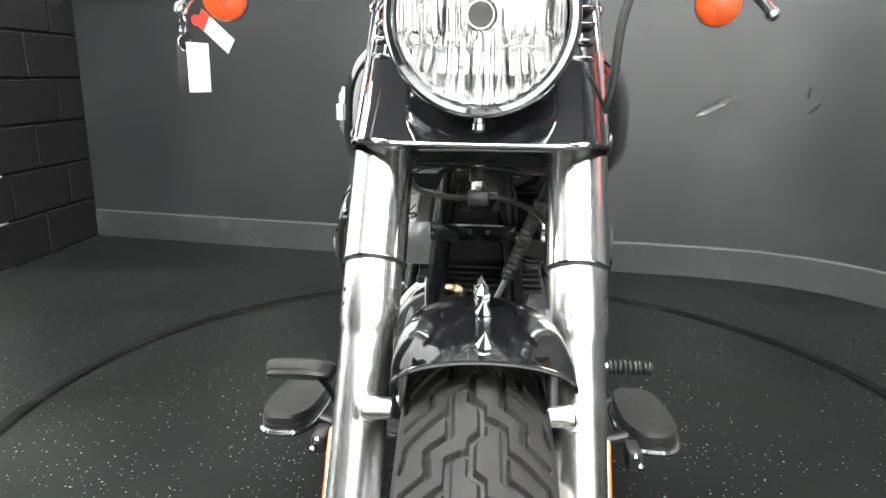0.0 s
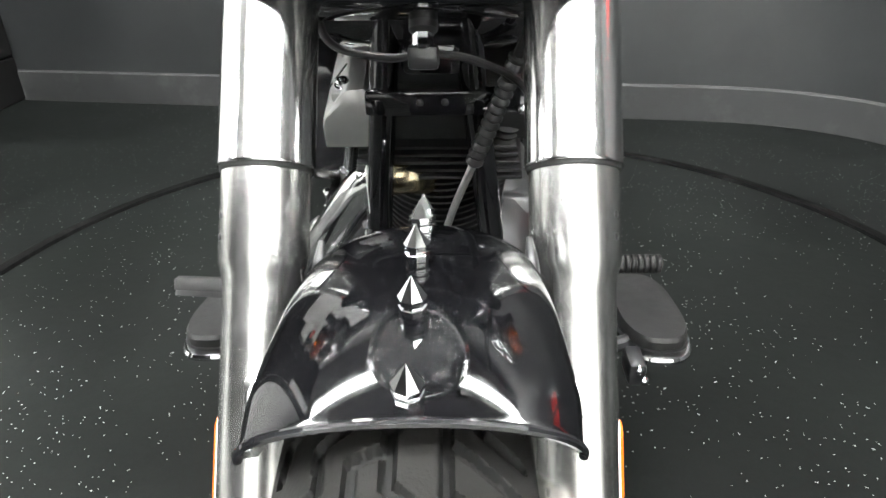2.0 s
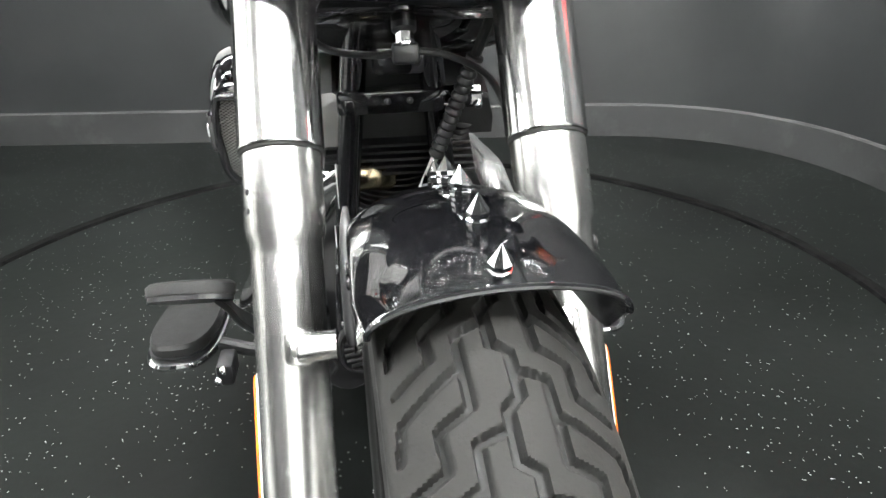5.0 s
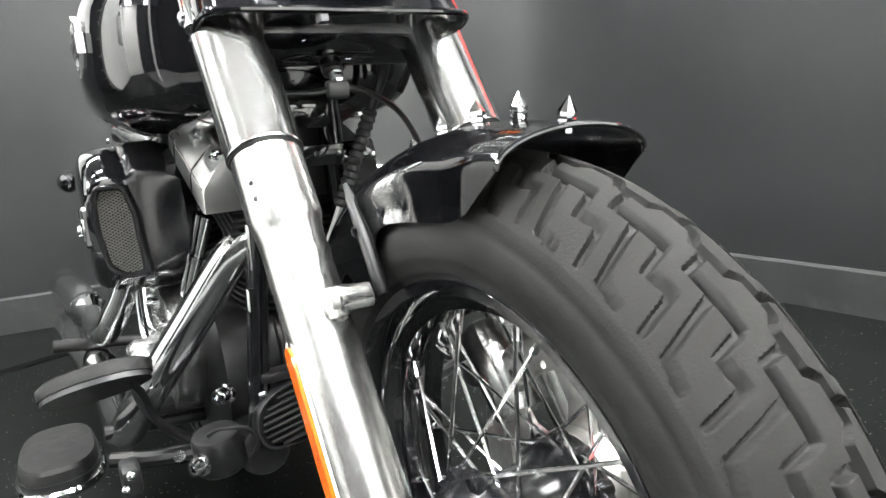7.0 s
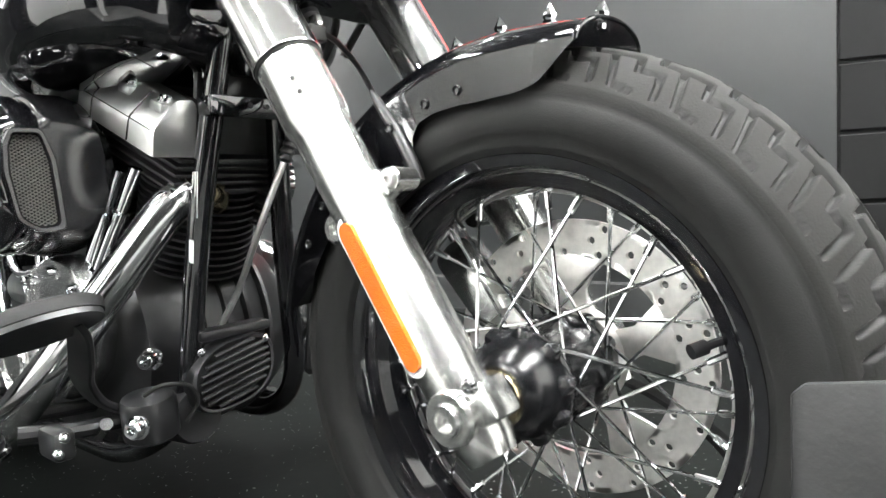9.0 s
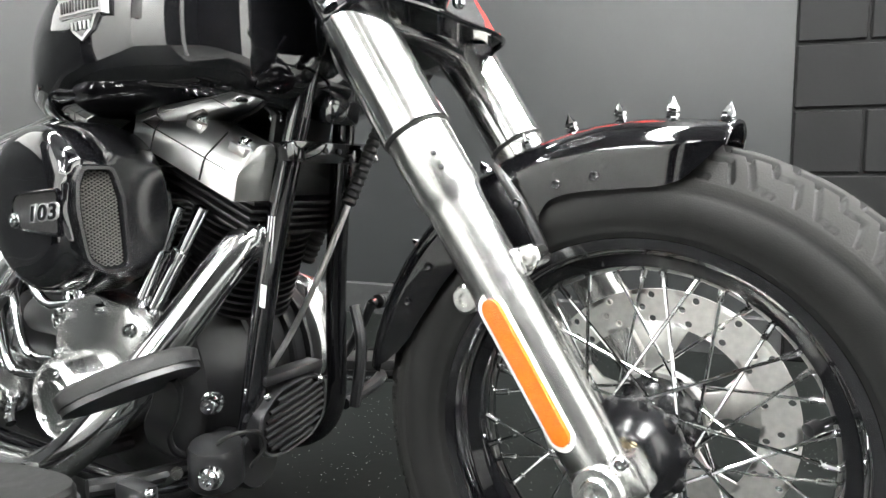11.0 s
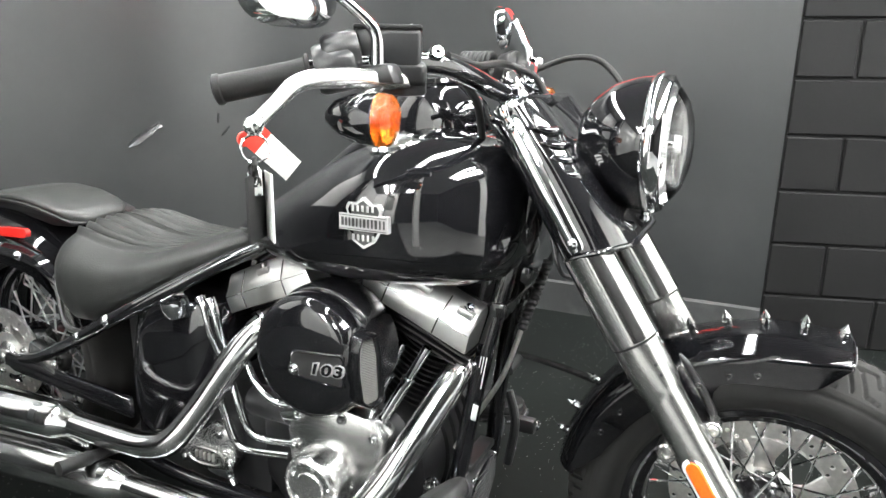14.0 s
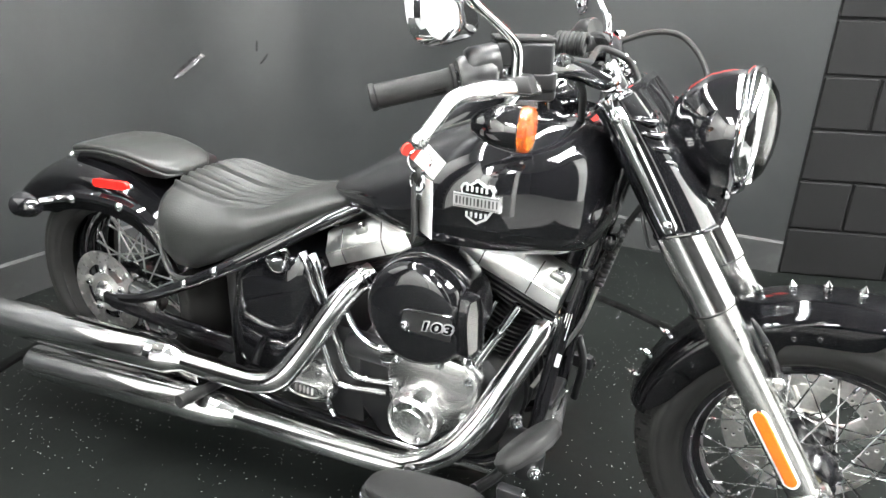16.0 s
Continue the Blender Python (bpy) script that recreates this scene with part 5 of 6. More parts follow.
def air_cleaner():
    c = V((-0.13, 0.696, 0.574))
    def shell(profile):
        bm = lathe(profile, c, (-1, 0, 0), 96)
        for v in bm.verts:
            if v.co.x < c.x - 0.012:
                v.co.y = max(v.co.y, c.y - 0.086)
        return bm
    body = part("air_cleaner", shell([(0.104, 0.068), (0.103, 0.076), (0.107, 0.082), (0.1065, 0.098), (0.103, 0.111), (0.096, 0.120), (0.084, 0.1255), (0.06, 0.128), (0.0, 0.129)]), PAINT, bike, "round gloss black air cleaner", 50)
    part("back_plate", shell([(0.085, -0.02), (0.106, 0.0), (0.112, 0.02), (0.112, 0.055), (0.109, 0.066), (0.1045, 0.070), (0.09, 0.070)]), HUBM, body, "black back plate", 50)
    # six-sided mesh window that faces ahead
    nrm = V((-0.22, -0.975, 0.0)).normalized()
    u = V((0, 0, 1))
    w = nrm.cross(u).normalized()
    o = V((-0.2205, 0.597, 0.566))
    hexa = [(0.0145, 0.055), (-0.012, 0.055), (-0.021, 0.020), (-0.025, -0.058), (-0.004, -0.061), (0.014, -0.047), (0.0215, 0.008), (0.0205, 0.038)]
    hexa = [V((a, b, 0)) for a, b in hexa]
    hexa = [tuple(p)[:2] for p in rounded([(hexa[-1] + hexa[0]) / 2] + hexa + [(hexa[-1] + hexa[0]) / 2], 0.007, 3)[:-1]]
    outer = [(a * 1.42, b * 1.15) for a, b in hexa]
    def loop(shape, h):
        return [o + w * a + u * b + nrm * h for a, b in shape]
    part("mesh_frame", rings([loop(outer, -0.035), loop(outer, 0.004), loop([(a * 1.32, b * 1.11) for a, b in hexa], 0.010), loop([(a * 1.12, b * 1.04) for a, b in hexa], 0.010), loop(hexa, 0.006), loop(hexa, -0.004)], cap=False), HUBM, body, "", 40)
    part("mesh_backing", rings([loop(hexa, -0.004), loop(hexa, -0.0015)]), RUBBER, body, "", 20)
    wires = bmesh.new()
    for q, lift in ((math.radians(32), 0.0006), (math.radians(-32), -0.0006)):
        g = V((math.sin(q), math.cos(q), 0))      # across the wires
        f = V((math.cos(q), -math.sin(q), 0))
        for k in range(-20, 21):
            cuts = []
            for i, p in enumerate(hexa):
                r = hexa[(i + 1) % len(hexa)]
                h0, h1 = V((*p, 0)).dot(g) - k * 0.0037, V((*r, 0)).dot(g) - k * 0.0037
                if h0 * h1 < 0:
                    cuts.append((V((*p, 0)) + (V((*r, 0)) - V((*p, 0))) * (h0 / (h0 - h1))).dot(f))
            if len(cuts) < 2:
                continue
            ring = []
            for end in (min(cuts), max(cuts)):
                c0 = f * end + g * (k * 0.0037)
                ring.append([o + w * (c0.x + g.x * t) + u * (c0.y + g.y * t) + nrm * (h + lift) for t, h in ((0.0008, 0), (0, 0.0012), (-0.0008, 0))])
            vs = [[wires.verts.new(p) for p in r] for r in ring]
            for i in range(2):
                wires.faces.new((vs[0][i], vs[0][i + 1], vs[1][i + 1], vs[1][i]))
    part("mesh_screen", wires, WIRE, body, "silver wire mesh", 20)
    plate_ = [(-0.060, -0.002), (-0.058, 0.010), (-0.052, 0.018), (-0.044, 0.021), (0.042, 0.027), (0.046, 0.023), (0.046, -0.026), (0.042, -0.030), (0.010, -0.029), (-0.040, -0.026), (-0.052, -0.020), (-0.058, -0.012)]
    pc = V((-0.2565, 0.660, 0.574))
    shape = [[pc + V((0.010, -a, b)) for a, b in plate_], [pc + V((-0.0030, -a, b)) for a, b in plate_], [pc + V((-0.0042, -a * 0.98, b * 0.96)) for a, b in plate_],
             [pc + V((-0.0042, -a * 0.95, b * 0.90)) for a, b in plate_], [pc + V((-0.0028, -a * 0.93, b * 0.87)) for a, b in plate_]]
    part("badge_panel", rings(shape), PAINT, body, "", 20)
    part("panel_face", rings([[pc + V((-0.0020, -a * 0.925, b * 0.86)) for a, b in plate_], [pc + V((-0.0032, -a * 0.92, b * 0.85)) for a, b in plate_]]), WRINKLE, body, "", 20)
    part("centre_bolt", bolt((-0.2592, 0.709, 0.561), (-1, 0, 0), 0.0085, 0.007), CHROME, body)
    for name, grow, lift, m in (("number", 0.0026, 0.0, SILVER), ("number_inlay", 0.0007, 0.0012, PAINT)):
        txt = bpy.data.curves.new("number", "FONT")
        txt.body = "103"
        txt.size = 0.0250
        txt.shear = 0.22
        txt.space_character = 1.16
        txt.offset = grow
        txt.extrude = 0.0010
        txt.align_x, txt.align_y = "CENTER", "CENTER"
        tmp = new("number", txt)
        me = bpy.data.meshes.new_from_object(tmp)
        bpy.data.objects.remove(tmp)
        bpy.data.curves.remove(txt)
        me.materials.clear()
        me.materials.append(m)
        ob = new(name, me)
        ob.parent = body
        ob.matrix_basis = Matrix.Translation((-0.2608 - lift, 0.647, 0.571)) @ Matrix.Rotation(radians(-90), 4, "Z") @ Matrix.Rotation(radians(90), 4, "X") @ Matrix.Rotation(radians(5), 4, "Z") @ Matrix.Diagonal((1.55, 1, 1, 1))
        ob["label"] = "raised silver digits" if lift == 0 else "black inlay of the digits"


air_cleaner()


def exhaust():
    front = [(-0.066, 0.494, 0.537), (-0.080, 0.498, 0.530), (-0.102, 0.508, 0.508), (-0.160, 0.546, 0.420), (-0.200, 0.575, 0.358), (-0.232, 0.622, 0.296), (-0.247, 0.690, 0.246), (-0.252, 0.78, 0.226), (-0.255, 1.15, 0.212)]
    ex = part("front_exhaust", tube([V(p) for p in front], 0.0265, 24, 7), PIPE, bike, "chrome exhaust pipe")
    part("muffler", lathe([(0.026, -0.02), (0.030, 0.0), (0.036, 0.02), (0.0395, 0.03), (0.0425, 0.30), (0.0430, 0.625), (0.0420, 0.629), (0.0385, 0.628), (0.0375, 0.57), (0.0, 0.57)], (-0.255, 1.15, 0.212), (-0.060, 1, -0.035), 40), PIPE, ex, "long chrome silencer")
    rear = [(-0.10, 0.872, 0.565), (-0.130, 0.892, 0.548), (-0.160, 0.925, 0.500), (-0.200, 0.982, 0.400), (-0.232, 1.028, 0.336), (-0.243, 1.085, 0.313), (-0.247, 1.17, 0.309), (-0.25, 1.30, 0.310)]
    ex2 = part("rear_exhaust", tube([V(p) for p in rear], 0.0265, 24, 7), PIPE, bike, "chrome exhaust pipe")
    part("muffler", lathe([(0.026, -0.02), (0.030, 0.0), (0.036, 0.02), (0.0400, 0.03), (0.0440, 0.30), (0.0448, 0.608), (0.0438, 0.612), (0.0402, 0.611), (0.039, 0.57), (0.0, 0.57)], (-0.25, 1.30, 0.310), (-0.065, 1, -0.030), 40), PIPE, ex2, "long chrome silencer")
    part("hanger", box((-0.235, 1.34, 0.262), (0.012, 0.14, 0.03), 0.004), CHROME, ex2)
    part("clamp", lathe([(0.038, -0.012), (0.041, -0.010), (0.041, 0.010), (0.038, 0.012)], (-0.254, 1.37, 0.309), (-0.06, 1, -0.012), 30), CHROME, ex2)
    part("head_pipe", tube([(0.004, 0.560, 0.508), (-0.010, 0.528, 0.522), (-0.028, 0.504, 0.534), (-0.050, 0.494, 0.538), (-0.074, 0.497, 0.532)], 0.0225, 24, 6), BRONZE, ex, "heat-tinted exhaust elbow")
    part("port_flange", lathe([(0.027, -0.008), (0.031, -0.005), (0.031, 0.002), (0.027, 0.005)], V((-0.118, 0.884, 0.556)), V((-0.8, 0.5, -0.5)), 24), CHROME, ex2)
    # passenger peg
    peg = part("passenger_peg", lathe([(0.0, 0), (0.013, 0), (0.015, 0.006), (0.0135, 0.012), (0.015, 0.02), (0.0135, 0.03), (0.015, 0.04), (0.0135, 0.05), (0.015, 0.06), (0.015, 0.066), (0.0, 0.068)], (-0.270, 1.222, 0.262), (-1, 0.12, 0.1), 20), SOFT, bike, "folded rubber passenger peg")
    part("peg_mount", tube([(-0.14, 1.20, 0.25), (-0.20, 1.215, 0.255), (-0.275, 1.222, 0.262)], 0.012, 12, 3), SATIN, peg)


exhaust()


def seat():
    secs = [(0.875, 0.045, 0.722, 0.748), (0.92, 0.075, 0.695, 0.740), (1.00, 0.105, 0.655, 0.714), (1.08, 0.140, 0.615, 0.692), (1.16, 0.172, 0.570, 0.676), (1.24, 0.190, 0.522, 0.674), (1.31, 0.194, 0.486, 0.684),
            (1.36, 0.192, 0.482, 0.692), (1.395, 0.182, 0.500, 0.692), (1.425, 0.148, 0.54, 0.680), (1.445, 0.10, 0.57, 0.655), (1.452, 0.05, 0.59, 0.635)]
    ys = np.array([s[0] for s in secs])
    rows = []
    for y in np.linspace(ys[0], ys[-1], 70):
        w, zb, zt = (float(np.interp(y, ys, [s[k] for s in secs])) for k in (1, 2, 3))
        ring = []
        for i in range(300):
            a = 2 * math.pi * i / 300
            c, sn = math.cos(a), math.sin(a)
            zc = zb + (zt - zb) * 0.45
            px = w * math.copysign(abs(c) ** (0.75 if sn > 0 else 0.42), c)
            pz = zc + (zt - zc if sn > 0 else (zc - zb) * (0.25 + 0.75 * min(1, abs(c) * 1.5))) * math.copysign(abs(sn) ** 0.75, sn)
            q = px / max(w, 0.01)
            if sn > 0:
                pz -= 0.014 * (1 - q * q) * max(0, 1 - abs(y - 1.2) / 0.2)
                if abs(q) < 0.68 and 1.12 < y < 1.42:
                    fade = min(1, (0.68 - abs(q)) / 0.05) * min(1, (y - 1.12) / 0.08) * min(1, (1.42 - y) / 0.015)
                    pz += 0.025 * fade * (abs(math.sin(q / 0.136 * math.pi)) ** 0.7 - 0.55)
            ring.append(V((px, y, pz)))
        rows.append(ring)
    bm = rings(rows)
    s = part("seat", bm, LEATHER, bike, "black leather solo seat with stitched ribs", 70)
    pts = [(-0.045, 0.89, 0.722), (-0.10, 1.0, 0.665), (-0.163, 1.15, 0.578), (-0.185, 1.27, 0.506), (-0.186, 1.34, 0.482), (-0.180, 1.385, 0.496), (-0.160, 1.425, 0.56)]
    for m in (1, -1):
        part("piping", tube([(p[0] * m, p[1], p[2]) for p in pts], 0.006, 8, 6), LEATHER, s)
    # passenger pad
    secs = [(1.425, 0.045, 0.682, 0.700), (1.445, 0.072, 0.684, 0.714), (1.48, 0.086, 0.698, 0.724), (1.55, 0.092, 0.716, 0.738), (1.63, 0.094, 0.722, 0.744), (1.70, 0.090, 0.716, 0.739), (1.755, 0.078, 0.704, 0.726), (1.78, 0.05, 0.700, 0.712)]
    pad_x = -0.022
    ys = np.array([q[0] for q in secs])
    rows = []
    for y in np.linspace(ys[0], ys[-1], 40):
        w, zb, zt = (float(np.interp(y, ys, [q[k] for q in secs])) for k in (1, 2, 3))
        rows.append([V((pad_x + w * math.copysign(abs(math.cos(a)) ** 0.6, math.cos(a)), y, (zb + zt) / 2 + (zt - zb) / 2 * math.copysign(abs(math.sin(a)) ** 0.55, math.sin(a)))) for a in (2 * math.pi * i / 40 for i in range(40))])
    bm = rings(rows)
    bmesh.ops.smooth_vert(bm, verts=bm.verts, factor=0.4, use_axis_x=True, use_axis_y=True, use_axis_z=True)
    p = part("passenger_pad", bm, LEATHER, bike, "black leather passenger pad on the fender", 70)
    part("pad_piping", tube([(-0.06, 1.427, 0.687), (-0.092, 1.446, 0.688), (-0.106, 1.48, 0.701), (-0.112, 1.55, 0.718), (-0.114, 1.63, 0.724), (-0.110, 1.70, 0.718), (-0.098, 1.755, 0.706), (-0.07, 1.78, 0.702)], 0.004, 8, 5), LEATHER, p)
    part("pad_base", plate([(1.45, 0.676), (1.46, 0.695), (1.55, 0.718), (1.63, 0.724), (1.70, 0.718), (1.745, 0.706), (1.75, 0.676), (1.63, 0.690), (1.52, 0.672)], -0.09, 0.09, 0.006), SATIN, p)
    part("pad_bolt", dome((-0.118, 1.735, 0.706), (-1, 0, 0.2), 0.009, 0.008), CHROME, p)


seat()


def rear_fender():
    rows = []
    hw = 0.158
    for k in range(47):
        deg = 157 - 125 * k / 46
        a = radians(deg)
        up = V((0, math.cos(a), math.sin(a)))
        r0 = float(np.interp(deg, (22, 40, 60, 90, 160), (0.400, 0.385, 0.374, 0.366, 0.362)))
        edge = float(np.interp(deg, (22, 33, 40, 66, 95, 114, 129, 140, 157), (0.375, 0.325, 0.287, 0.234, 0.242, 0.263, 0.288, 0.300, 0.312)))
        ring = []
        for i in range(37):
            q = (i - 18) / 18
            s = abs(q)
            if s < 0.7:
                b = s / 0.7 * math.pi / 2 * 0.97
                px, dr = hw * math.sin(b), -0.060 * (1 - math.cos(b))
            else:
                px, dr = hw + 0.003 * (s - 0.7), -0.0573 - (s - 0.7) / 0.3 * max(r0 - 0.0573 - edge, 0.002)
            ring.append(V((math.copysign(px, q), RX.y, RX.z)) + up * (r0 + dr))
        rows.append(ring)
    bm = rings(rows, closed_u=False, cap=False)
    bmesh.ops.solidify(bm, geom=list(bm.faces), thickness=0.003)
    f = part("rear_fender", bm, PAINT, bike, "gloss black rear fender", 60)
    for s in (-1, 1):
        m = (lambda p: V((p[0] * -s, p[1], p[2])))
        strut = rings([[m((x, y, z + h)) for x, h in ((-0.160, 0.015), (-0.178, 0.010), (-0.182, 0.0), (-0.178, -0.010), (-0.160, -0.015))] for y, z in
                       ((1.36, 0.520), (1.40, 0.575), (1.46, 0.612), (1.52, 0.625), (1.60, 0.628), (1.68, 0.622), (1.76, 0.602), (1.80, 0.588))])
        st = part("fender_strut", strut, PAINT, f, "black fender strut", 40)
        for y, z in ((1.515, 0.624), (1.680, 0.616)):
            part("strut_bolt", dome(m((-0.180, y, z)), (s, 0, 0), 0.011, 0.009), CHROME, f)
        sg = m((-0.235, 1.775, 0.600))
        sig = part("rear_signal", lathe([(0.0, -0.05), (0.012, -0.048), (0.024, -0.03), (0.030, -0.008), (0.031, 0.014), (0.028, 0.018)], sg, (0, 1, 0), 28), PAINT, bike, "black bullet turn signal")
        part("lens", lathe([(0.030, 0.014), (0.030, 0.020), (0.022, 0.028), (0.0, 0.032)], sg, (0, 1, 0), 28), HUBM, sig, "dark smoked lens")
        part("stalk", tube([sg + V((0.0, -0.02, 0)), m((-0.222, 1.745, 0.610)), m((-0.20, 1.71, 0.616)), m((-0.175, 1.68, 0.616))], 0.008, 10, 4), CHROME, sig)
        ring = []
        for i in range(20):
            a = 2 * math.pi * i / 20
            ring.append((math.copysign(0.048, math.cos(a)) * 1.0 + 0.010 * math.cos(a), 0.010 * math.sin(a)))
        rowsr = [[m((-0.155 - o, 1.555 + a, 0.668 + b - 0.06 * a)) for a, b in ring] for o in (0.0, 0.009, 0.011)]
        if s < 0:
            part("side_reflector", rings(rowsr), RED, f, "red side reflector", 30)
    # black oil tank ahead of the rear wheel
    rows = []
    for z, k in ((0.255, 0.80), (0.275, 0.86), (0.33, 0.94), (0.40, 0.99), (0.50, 1.0), (0.565, 0.98), (0.585, 0.9)):
        rows.append([V((0.165 * k * math.copysign(abs(math.cos(a)) ** 0.5, math.cos(a)), 1.118 + 0.132 * k * math.copysign(abs(math.sin(a)) ** 0.55, math.sin(a)) - 0.25 * (z - 0.45), z)) for a in (2 * math.pi * i / 36 for i in range(36))])
    ot = part("oil_tank", rings(rows), PAINT, bike, "gloss black wrap-round oil tank", 50)
    part("dipstick_cap", join(lathe([(0.026, -0.02), (0.027, 0.004), (0.022, 0.014), (0.0, 0.018)], (-0.168, 1.065, 0.585), (-0.4, -0.1, 0.9), 26)), CHROME, ot, "chrome filler plug")
    for k in range(2):
        y = 0.985 - 0.024 * k
        part("coil_tower", tube([(-0.15, y + 0.03, 0.598), (-0.155, y + 0.015, 0.58), (-0.158, y, 0.53), (-0.150, y - 0.01, 0.49)], [0.0115, 0.0085, 0.0075, 0.007], 12, 5), CHROME, bike, "chrome hose and cover")
    part("swingarm", plate([(1.24, 0.335), (1.66, 0.358), (1.68, 0.335), (1.64, 0.312), (1.24, 0.285)], -0.155, -0.142, 0.006), PAINT, bike)
    part("belt_guard", plate([(1.24, 0.38), (1.66, 0.40), (1.66, 0.28), (1.24, 0.25)], 0.105, 0.125, 0.008), SATIN, bike)
    part("rear_caliper", box((-0.135, 1.52, 0.37), (0.05, 0.10, 0.05), 0.012, turned(rx=20)), POLISHED, bike)
    part("hub_cover", lathe([(0.034, -0.0), (0.034, 0.008), (0.028, 0.014), (0.018, 0.017), (0.018, 0.028), (0.012, 0.032), (0, 0.032)], (-0.128, RX.y, RX.z), (-1, 0, 0), 32), POLISHED, rear_rim)
    part("inner_fender", plate([(1.255, 0.62), (1.285, 0.62), (1.285, 0.20), (1.255, 0.20)], -0.10, 0.10, 0.004), SATIN, bike)


rear_fender()


def footwork():
    for s in (-1, 1):
        m = (lambda p: V((p[0] * -s, p[1], p[2])))
        ring = []
        mid = -0.340 if s < 0 else -0.306
        for i in range(32):
            a = 2 * math.pi * i / 32
            c, sn = math.cos(a), math.sin(a)
            y = 0.60 + (0.15 * math.copysign(abs(c) ** 0.6, c) if c > 0 else 0.100 * -abs(c) ** 0.9)
            ring.append((mid + 0.050 * math.copysign(abs(sn) ** 0.7, sn), y))
        tilt = lambda y: 0.276 - 0.10 * (y - 0.50)
        board = part("floorboard", rings([[m((x * 1.0, y, tilt(y) - 0.022)) for x, y in ring], [m((x, y, tilt(y) - 0.004)) for x, y in ring]]), SATIN, bike, "black floorboard with rubber pad", 40)
        part("board_pad", rings([[m((mid + (x - mid) * k, 0.60 + (y - 0.60) * k, tilt(y) + h)) for x, y in ring] for k, h in ((0.95, -0.004), (0.95, 0.008), (0.90, 0.013))]), SOFT, board, "black rubber pad", 40)
        part("board_rim", tube([m((x * 1.0, y, tilt(y) - 0.018)) for x, y in ring + ring[:1]], 0.006, 8, 1), CHROME, board)
        part("board_mount", tube([m((-0.13, 0.52, 0.25)), m((-0.22, 0.53, 0.256)), m((-0.28, 0.55, 0.262))], 0.011, 10, 4), SATIN, board)
        part("board_mount", tube([m((-0.13, 0.70, 0.235)), m((-0.28, 0.69, 0.250))], 0.011, 10, 1), SATIN, board)
        part("toe_bracket", box(m((-0.262, 0.485, 0.262)), (0.024, 0.05, 0.034), 0.006), SATIN, board)
        for p in ((-0.262, 0.462, 0.272), (-0.270, 0.460, 0.256)):
            part("board_bolt", dome(m(p), (s, -0.6, 0), 0.007, 0.007), CHROME, board)
    # brake pedal with a big oval pad
    c = V((-0.284, 0.450, 0.400))
    t = Euler((radians(-30), radians(-14), radians(-28))).to_matrix()
    def oval(kx, ky, h):
        return [c + t @ V((0.068 * kx * math.cos(a), 0.034 * ky * math.sin(a), h)) for a in (2 * math.pi * i / 36 for i in range(36))]
    way = smooth_path([V(p) for p in ((-0.250, 0.446, 0.402), (-0.240, 0.452, 0.385), (-0.233, 0.470, 0.354), (-0.222, 0.500, 0.322), (-0.195, 0.522, 0.285), (-0.150, 0.525, 0.255))], 5)
    arm = []
    for i, p in enumerate(way):
        dd = (way[min(i + 1, len(way) - 1)] - way[max(i - 1, 0)]).normalized()
        flat = V((0.86, 0.12, 0.5)).cross(dd).normalized()
        thin = flat.cross(dd)
        arm.append([p + flat * 0.017 * u + thin * 0.0045 * v for u, v in ((1, 0.5), (0.9, 1), (-0.9, 1), (-1, 0.5), (-1, -0.5), (-0.9, -1), (0.9, -1), (1, -0.5))])
    ped = part("brake_pedal", join(rings(arm), rings([oval(1, 1, -0.008), oval(1, 1, 0)])), SATIN, bike, "black brake pedal with oval rubber pad")
    part("pedal_pad", rings([oval(1.03, 1.05, -0.001), oval(1.05, 1.08, 0.012), oval(0.96, 0.95, 0.017)]), SOFT, ped, "oval rubber pad", 50)
    part("linkage", tube([(-0.20, 0.50, 0.262), (-0.19, 0.55, 0.235), (-0.17, 0.62, 0.215)], 0.008, 10, 3), CHROME, ped)
    # shift peg on the far side
    prof = [(0.0, 0)]
    for i in range(9):
        prof += [(0.0125, 0.008 * i + 0.001), (0.0125, 0.008 * i + 0.005), (0.0100, 0.008 * i + 0.0065)]
    peg = part("shift_peg", lathe(prof + [(0.0, 0.075)], (0.216, 0.515, 0.405), (1, 0, 0), 20), SOFT, bike, "ribbed rubber shift peg")
    part("peg_stub", lathe([(0.007, -0.018), (0.007, 0.0)], (0.216, 0.515, 0.405), (1, 0, 0), 14), CHROME, peg)
    part("shift_lever", tube([(0.200, 0.515, 0.405), (0.195, 0.53, 0.37), (0.19, 0.57, 0.31), (0.18, 0.62, 0.27)], 0.008, 10, 4), SATIN, peg)
    part("far_caliper", join(box((0.085, 0.135, 0.415), (0.055, 0.05, 0.11), 0.014, turned(rx=-40)), box((0.10, 0.145, 0.405), (0.02, 0.035, 0.08), 0.006, turned(rx=-40))), POLISHED, bike)
    part("kickstand", tube([(0.15, 0.62, 0.19), (0.20, 0.70, 0.16), (0.215, 0.92, 0.15), (0.235, 0.96, 0.14)], 0.012, 12, 4), PAINT, bike)


footwork()


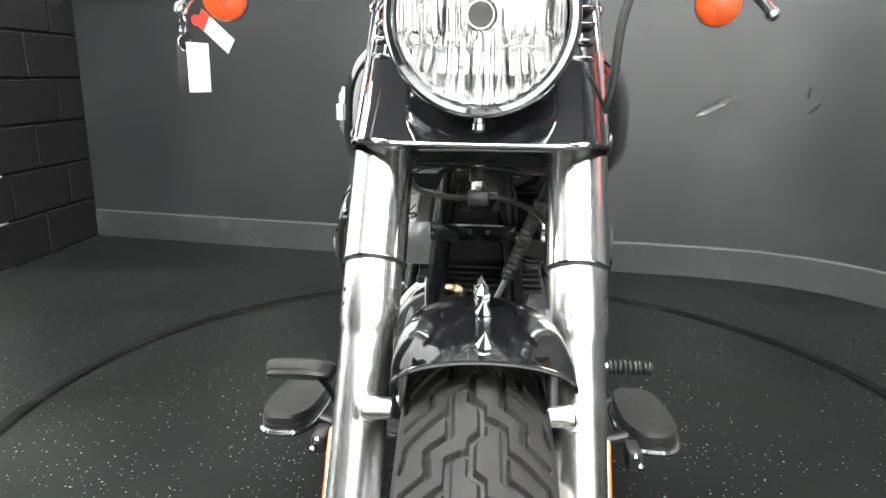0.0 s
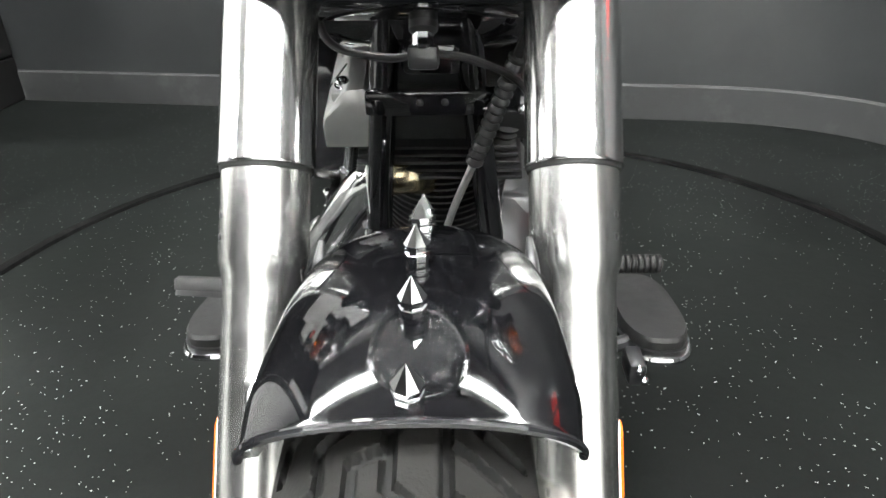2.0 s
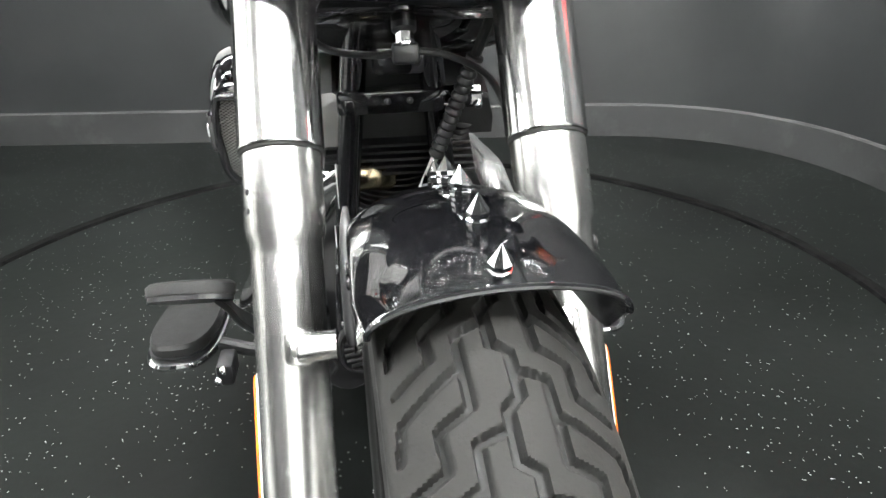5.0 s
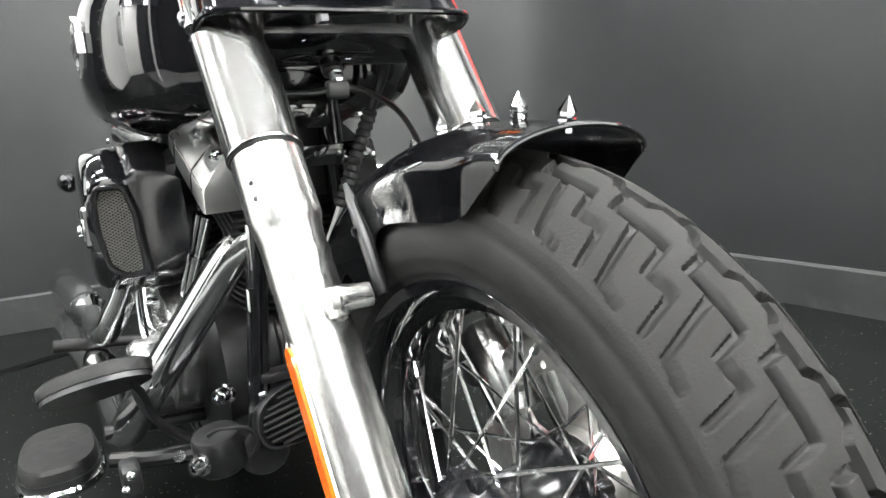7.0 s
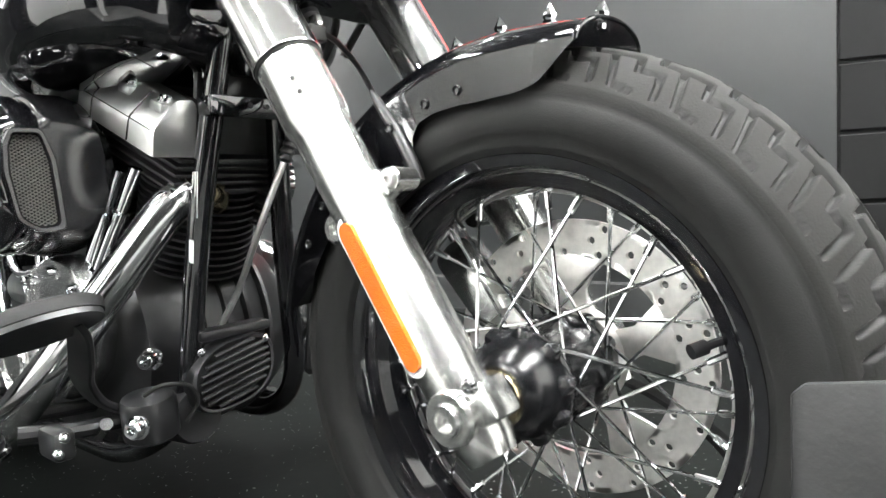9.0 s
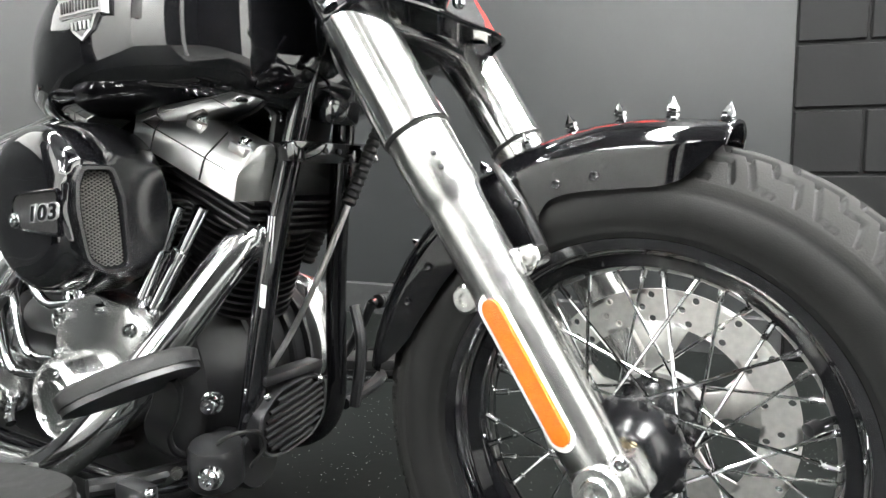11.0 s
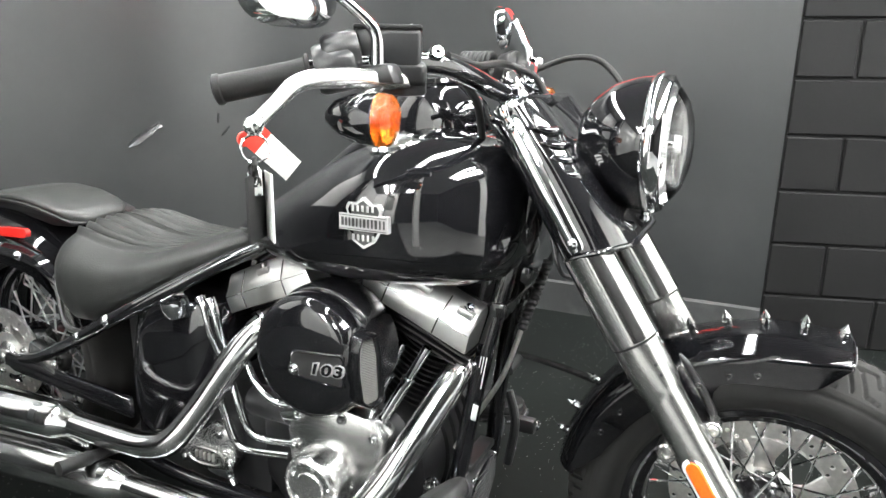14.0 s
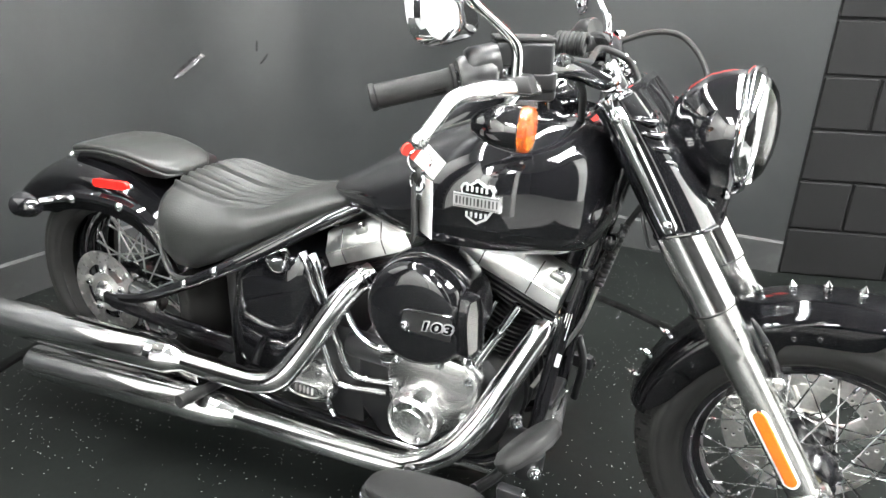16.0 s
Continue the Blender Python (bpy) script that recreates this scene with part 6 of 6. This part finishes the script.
# ---- loose things ----
def keys():
    top = V((-0.487, 0.566, 0.955))
    e = thing("key_ring", top, "key ring with white tag and black fob on the lever", "keys")
    def ringlet(c, r, tiltz, n="ring"):
        pts = [c + V((math.cos(tiltz) * r * math.cos(a), math.sin(tiltz) * r * math.cos(a), r * math.sin(a))) for a in (2 * math.pi * i / 24 for i in range(25))]
        part(n, tube(pts, 0.0014, 6, 1), CHROME, e)
    ringlet(top + V((0, 0.0, -0.014)), 0.015, 2.3)
    ringlet(top + V((0.0, 0.003, -0.042)), 0.013, 1.2)
    edge = V((-0.454, 0.584, 0.874))
    along = V((math.cos(0.33), math.sin(0.33), 0))
    part("fob", box(edge - along * 0.026, (0.050, 0.004, 0.076), 0.0015, turned(rz=19)), SOFT, e, "black key fob")
    part("fob_face", box(edge + V((-0.0120, -0.0165, 0)), (0.038, 0.002, 0.078), 0.0008, turned(rz=52)), TAGW, e, "white plastic key tag")
    part("key_blade", box(top + V((0.006, 0.004, -0.052)), (0.003, 0.010, 0.030), 0.001, turned(rz=50)), CHROME, e)
    part("key_bow", lathe([(0.0, -0.003), (0.011, -0.003), (0.012, 0.0), (0.011, 0.003), (0.0, 0.003)], top + V((0.002, 0.004, -0.034)), (0.7, -0.7, 0), 16), SOFT, e, "black key head")
    ax_l = V((0.0545, -0.0115, -0.0465)).normalized()
    ax_w = V((0.0145, -0.0095, 0.0175))
    ax_w = (ax_w - ax_l * ax_w.dot(ax_l)).normalized()
    turn = Matrix((ax_l, ax_w, ax_l.cross(ax_w))).transposed()
    mid = V((-0.440, 0.580, 0.931))
    part("paper_tag", box(mid, (0.074, 0.029, 0.0012), 0.0004, turn), TAGW, e, "white paper tag")
    part("tag_band", box(mid - ax_l * 0.028, (0.0185, 0.0295, 0.0022), 0.0004, turn), TAGR, e, "red band")
    for k in range(4):
        part("tag_line", box(mid + ax_w * (0.009 - 0.006 * k) + ax_l * 0.004, (0.036 - 0.005 * (k % 2), 0.0012, 0.0020), 0.0003, turn), TAGF, e, "faint printed line")
    part("round_sticker", lathe([(0.0, -0.0016), (0.0085, -0.0016), (0.0085, 0.0016), (0.0, 0.0016)], mid - ax_l * 0.040 - ax_w * 0.010, ax_l.cross(ax_w), 18), TAGR, e)


keys()


def wheel_chock():
    e = thing("wheel_chock", (0, -0.33, FLOOR), "black steel wheel chock round the front tyre", "wheel chock")
    for s in (-1, 1):
        part("side_plate", plate([(-0.239, 0.386), (-0.247, 0.394), (-0.52, 0.440), (-0.52, FLOOR), (-0.20, FLOOR), (-0.239, 0.10)], s * 0.098, s * 0.104, 0.002), STEELB, e, "black steel side plate")
        part("flange", box((s * 0.1145, -0.303, 0.207), (0.021, 0.006, 0.354), 0.002), STEELB, e)
    part("base_plate", box((0, -0.30, FLOOR + 0.004), (0.28, 0.5, 0.008), 0.002), STEELB, e)
    part("front_plate", box((0, -0.515, 0.20), (0.20, 0.008, 0.36), 0.002), STEELB, e)


wheel_chock()


def wall_clip(at, d, length, lean, bent):
    """A small black clip stuck on the grey wall."""
    at, d = V(at), V((*d, 0)).normalized()
    inn = V((d.y, -d.x, 0))
    up = V((0, 0, 1)) * math.cos(lean) + d * math.sin(lean)
    sidew = inn.cross(up)
    rows = []
    for k in range(7):
        q = k / 6
        w = 0.0055 * (0.6 + 0.4 * math.sin(math.pi * q))
        h = 0.004 + 0.007 * bent * math.sin(math.pi * q)
        c = at + up * (q - 0.5) * length
        rows.append([c + sidew * w + inn * (h - 0.003), c + sidew * w * 0.7 + inn * h, c - sidew * w * 0.7 + inn * h, c - sidew * w + inn * (h - 0.003)])
    single("wall_clip", rings(rows), SOFT, "small black plastic clip stuck on the grey wall", "clip")


wall_clip((1.237, 2.274, 0.819), (0.892, -0.453), 0.045, 0.1, 0.2)
wall_clip((1.263, 2.261, 0.762), (0.892, -0.453), 0.055, 0.75, 1.0)


def tape_strip():
    """A strip of clear film hanging on the grey wall, crumpled at its upper end."""
    p0, p1 = V((0.842, 2.380, 0.722)), V((0.985, 2.357, 0.806))
    d = (p1 - p0).normalized()
    inn = V((-0.15, -0.99, 0))
    w = inn.cross(d)
    rows = []
    for k in range(15):
        q = k / 14
        wd = 0.016 * min(1, 0.35 + q * 3) * (1.0 if q < 0.75 else 0.8 + 0.5 * noise.noise(V((q * 40, 1, 0))))
        row = []
        for i in range(7):
            v = i / 6 - 0.5
            lift = 0.004 + 0.007 * abs(v) + (0.014 * noise.noise(V((q * 30, v * 9, 3))) if q > 0.7 else 0.002 * noise.noise(V((q * 9, v * 4, 3))))
            row.append(p0 + d * (q * (p1 - p0).length) + w * (v * 2 * wd) + inn * max(lift, 0.002))
        rows.append(row)
    bm = rings(rows, closed_u=False, cap=False)
    bmesh.ops.solidify(bm, geom=list(bm.faces), thickness=0.001)
    single("tape_strip", bm, FILM, "crumpled strip of grey shiny film stuck on the wall", "tape", sharp=60)


tape_strip()


# ---- the blocks of the black walls ----
def blocks(wall, a, b, d, out, z_top, s0, s1):
    """Concrete blocks set a few millimetres proud of the wall face."""
    inn = -out
    bw, bh, g = 0.40, 0.20, 0.010
    meshes = {}
    for L in (bw - g, bw / 2 - g):
        bm = box((0, 0, 0), (L, 0.016, bh - g), 0.004, seg=1)
        me = bpy.data.meshes.new("block")
        bm.to_mesh(me)
        bm.free()
        me.materials.append(BRICKB)
        meshes[round(L, 3)] = me
    ang = math.atan2(d.y, d.x)
    row = 0
    z = FLOOR
    while z + bh <= z_top + 0.001:
        s = s0 - (bw / 2 if row % 2 else 0)
        while s < s1:
            e0, e1 = max(s, s0), min(s + bw, s1)
            L = e1 - e0 - g
            if L > 0.05:
                key = min(meshes, key=lambda k: abs(k - L))
                o = new("block", meshes[key])
                o.parent = wall
                c = a + d * ((e0 + e1) / 2) + inn * (0.001 + 0.002 * random.random())
                o.matrix_basis = Matrix.Translation((c.x, c.y, z + bh / 2)) @ Matrix.Rotation(ang, 4, "Z") @ Matrix.Diagonal((L / key, 1, 1, 1))
            s += bw
        z += bh
        row += 1


w, a, b, d, out = wall_w
blocks(w, a, b, d, out, 2.2, 0.0, (b - a).length)
w, a, b, d, out = wall_s
blocks(w, a, b, d, out, 2.2, 0.0, (b - a).length)
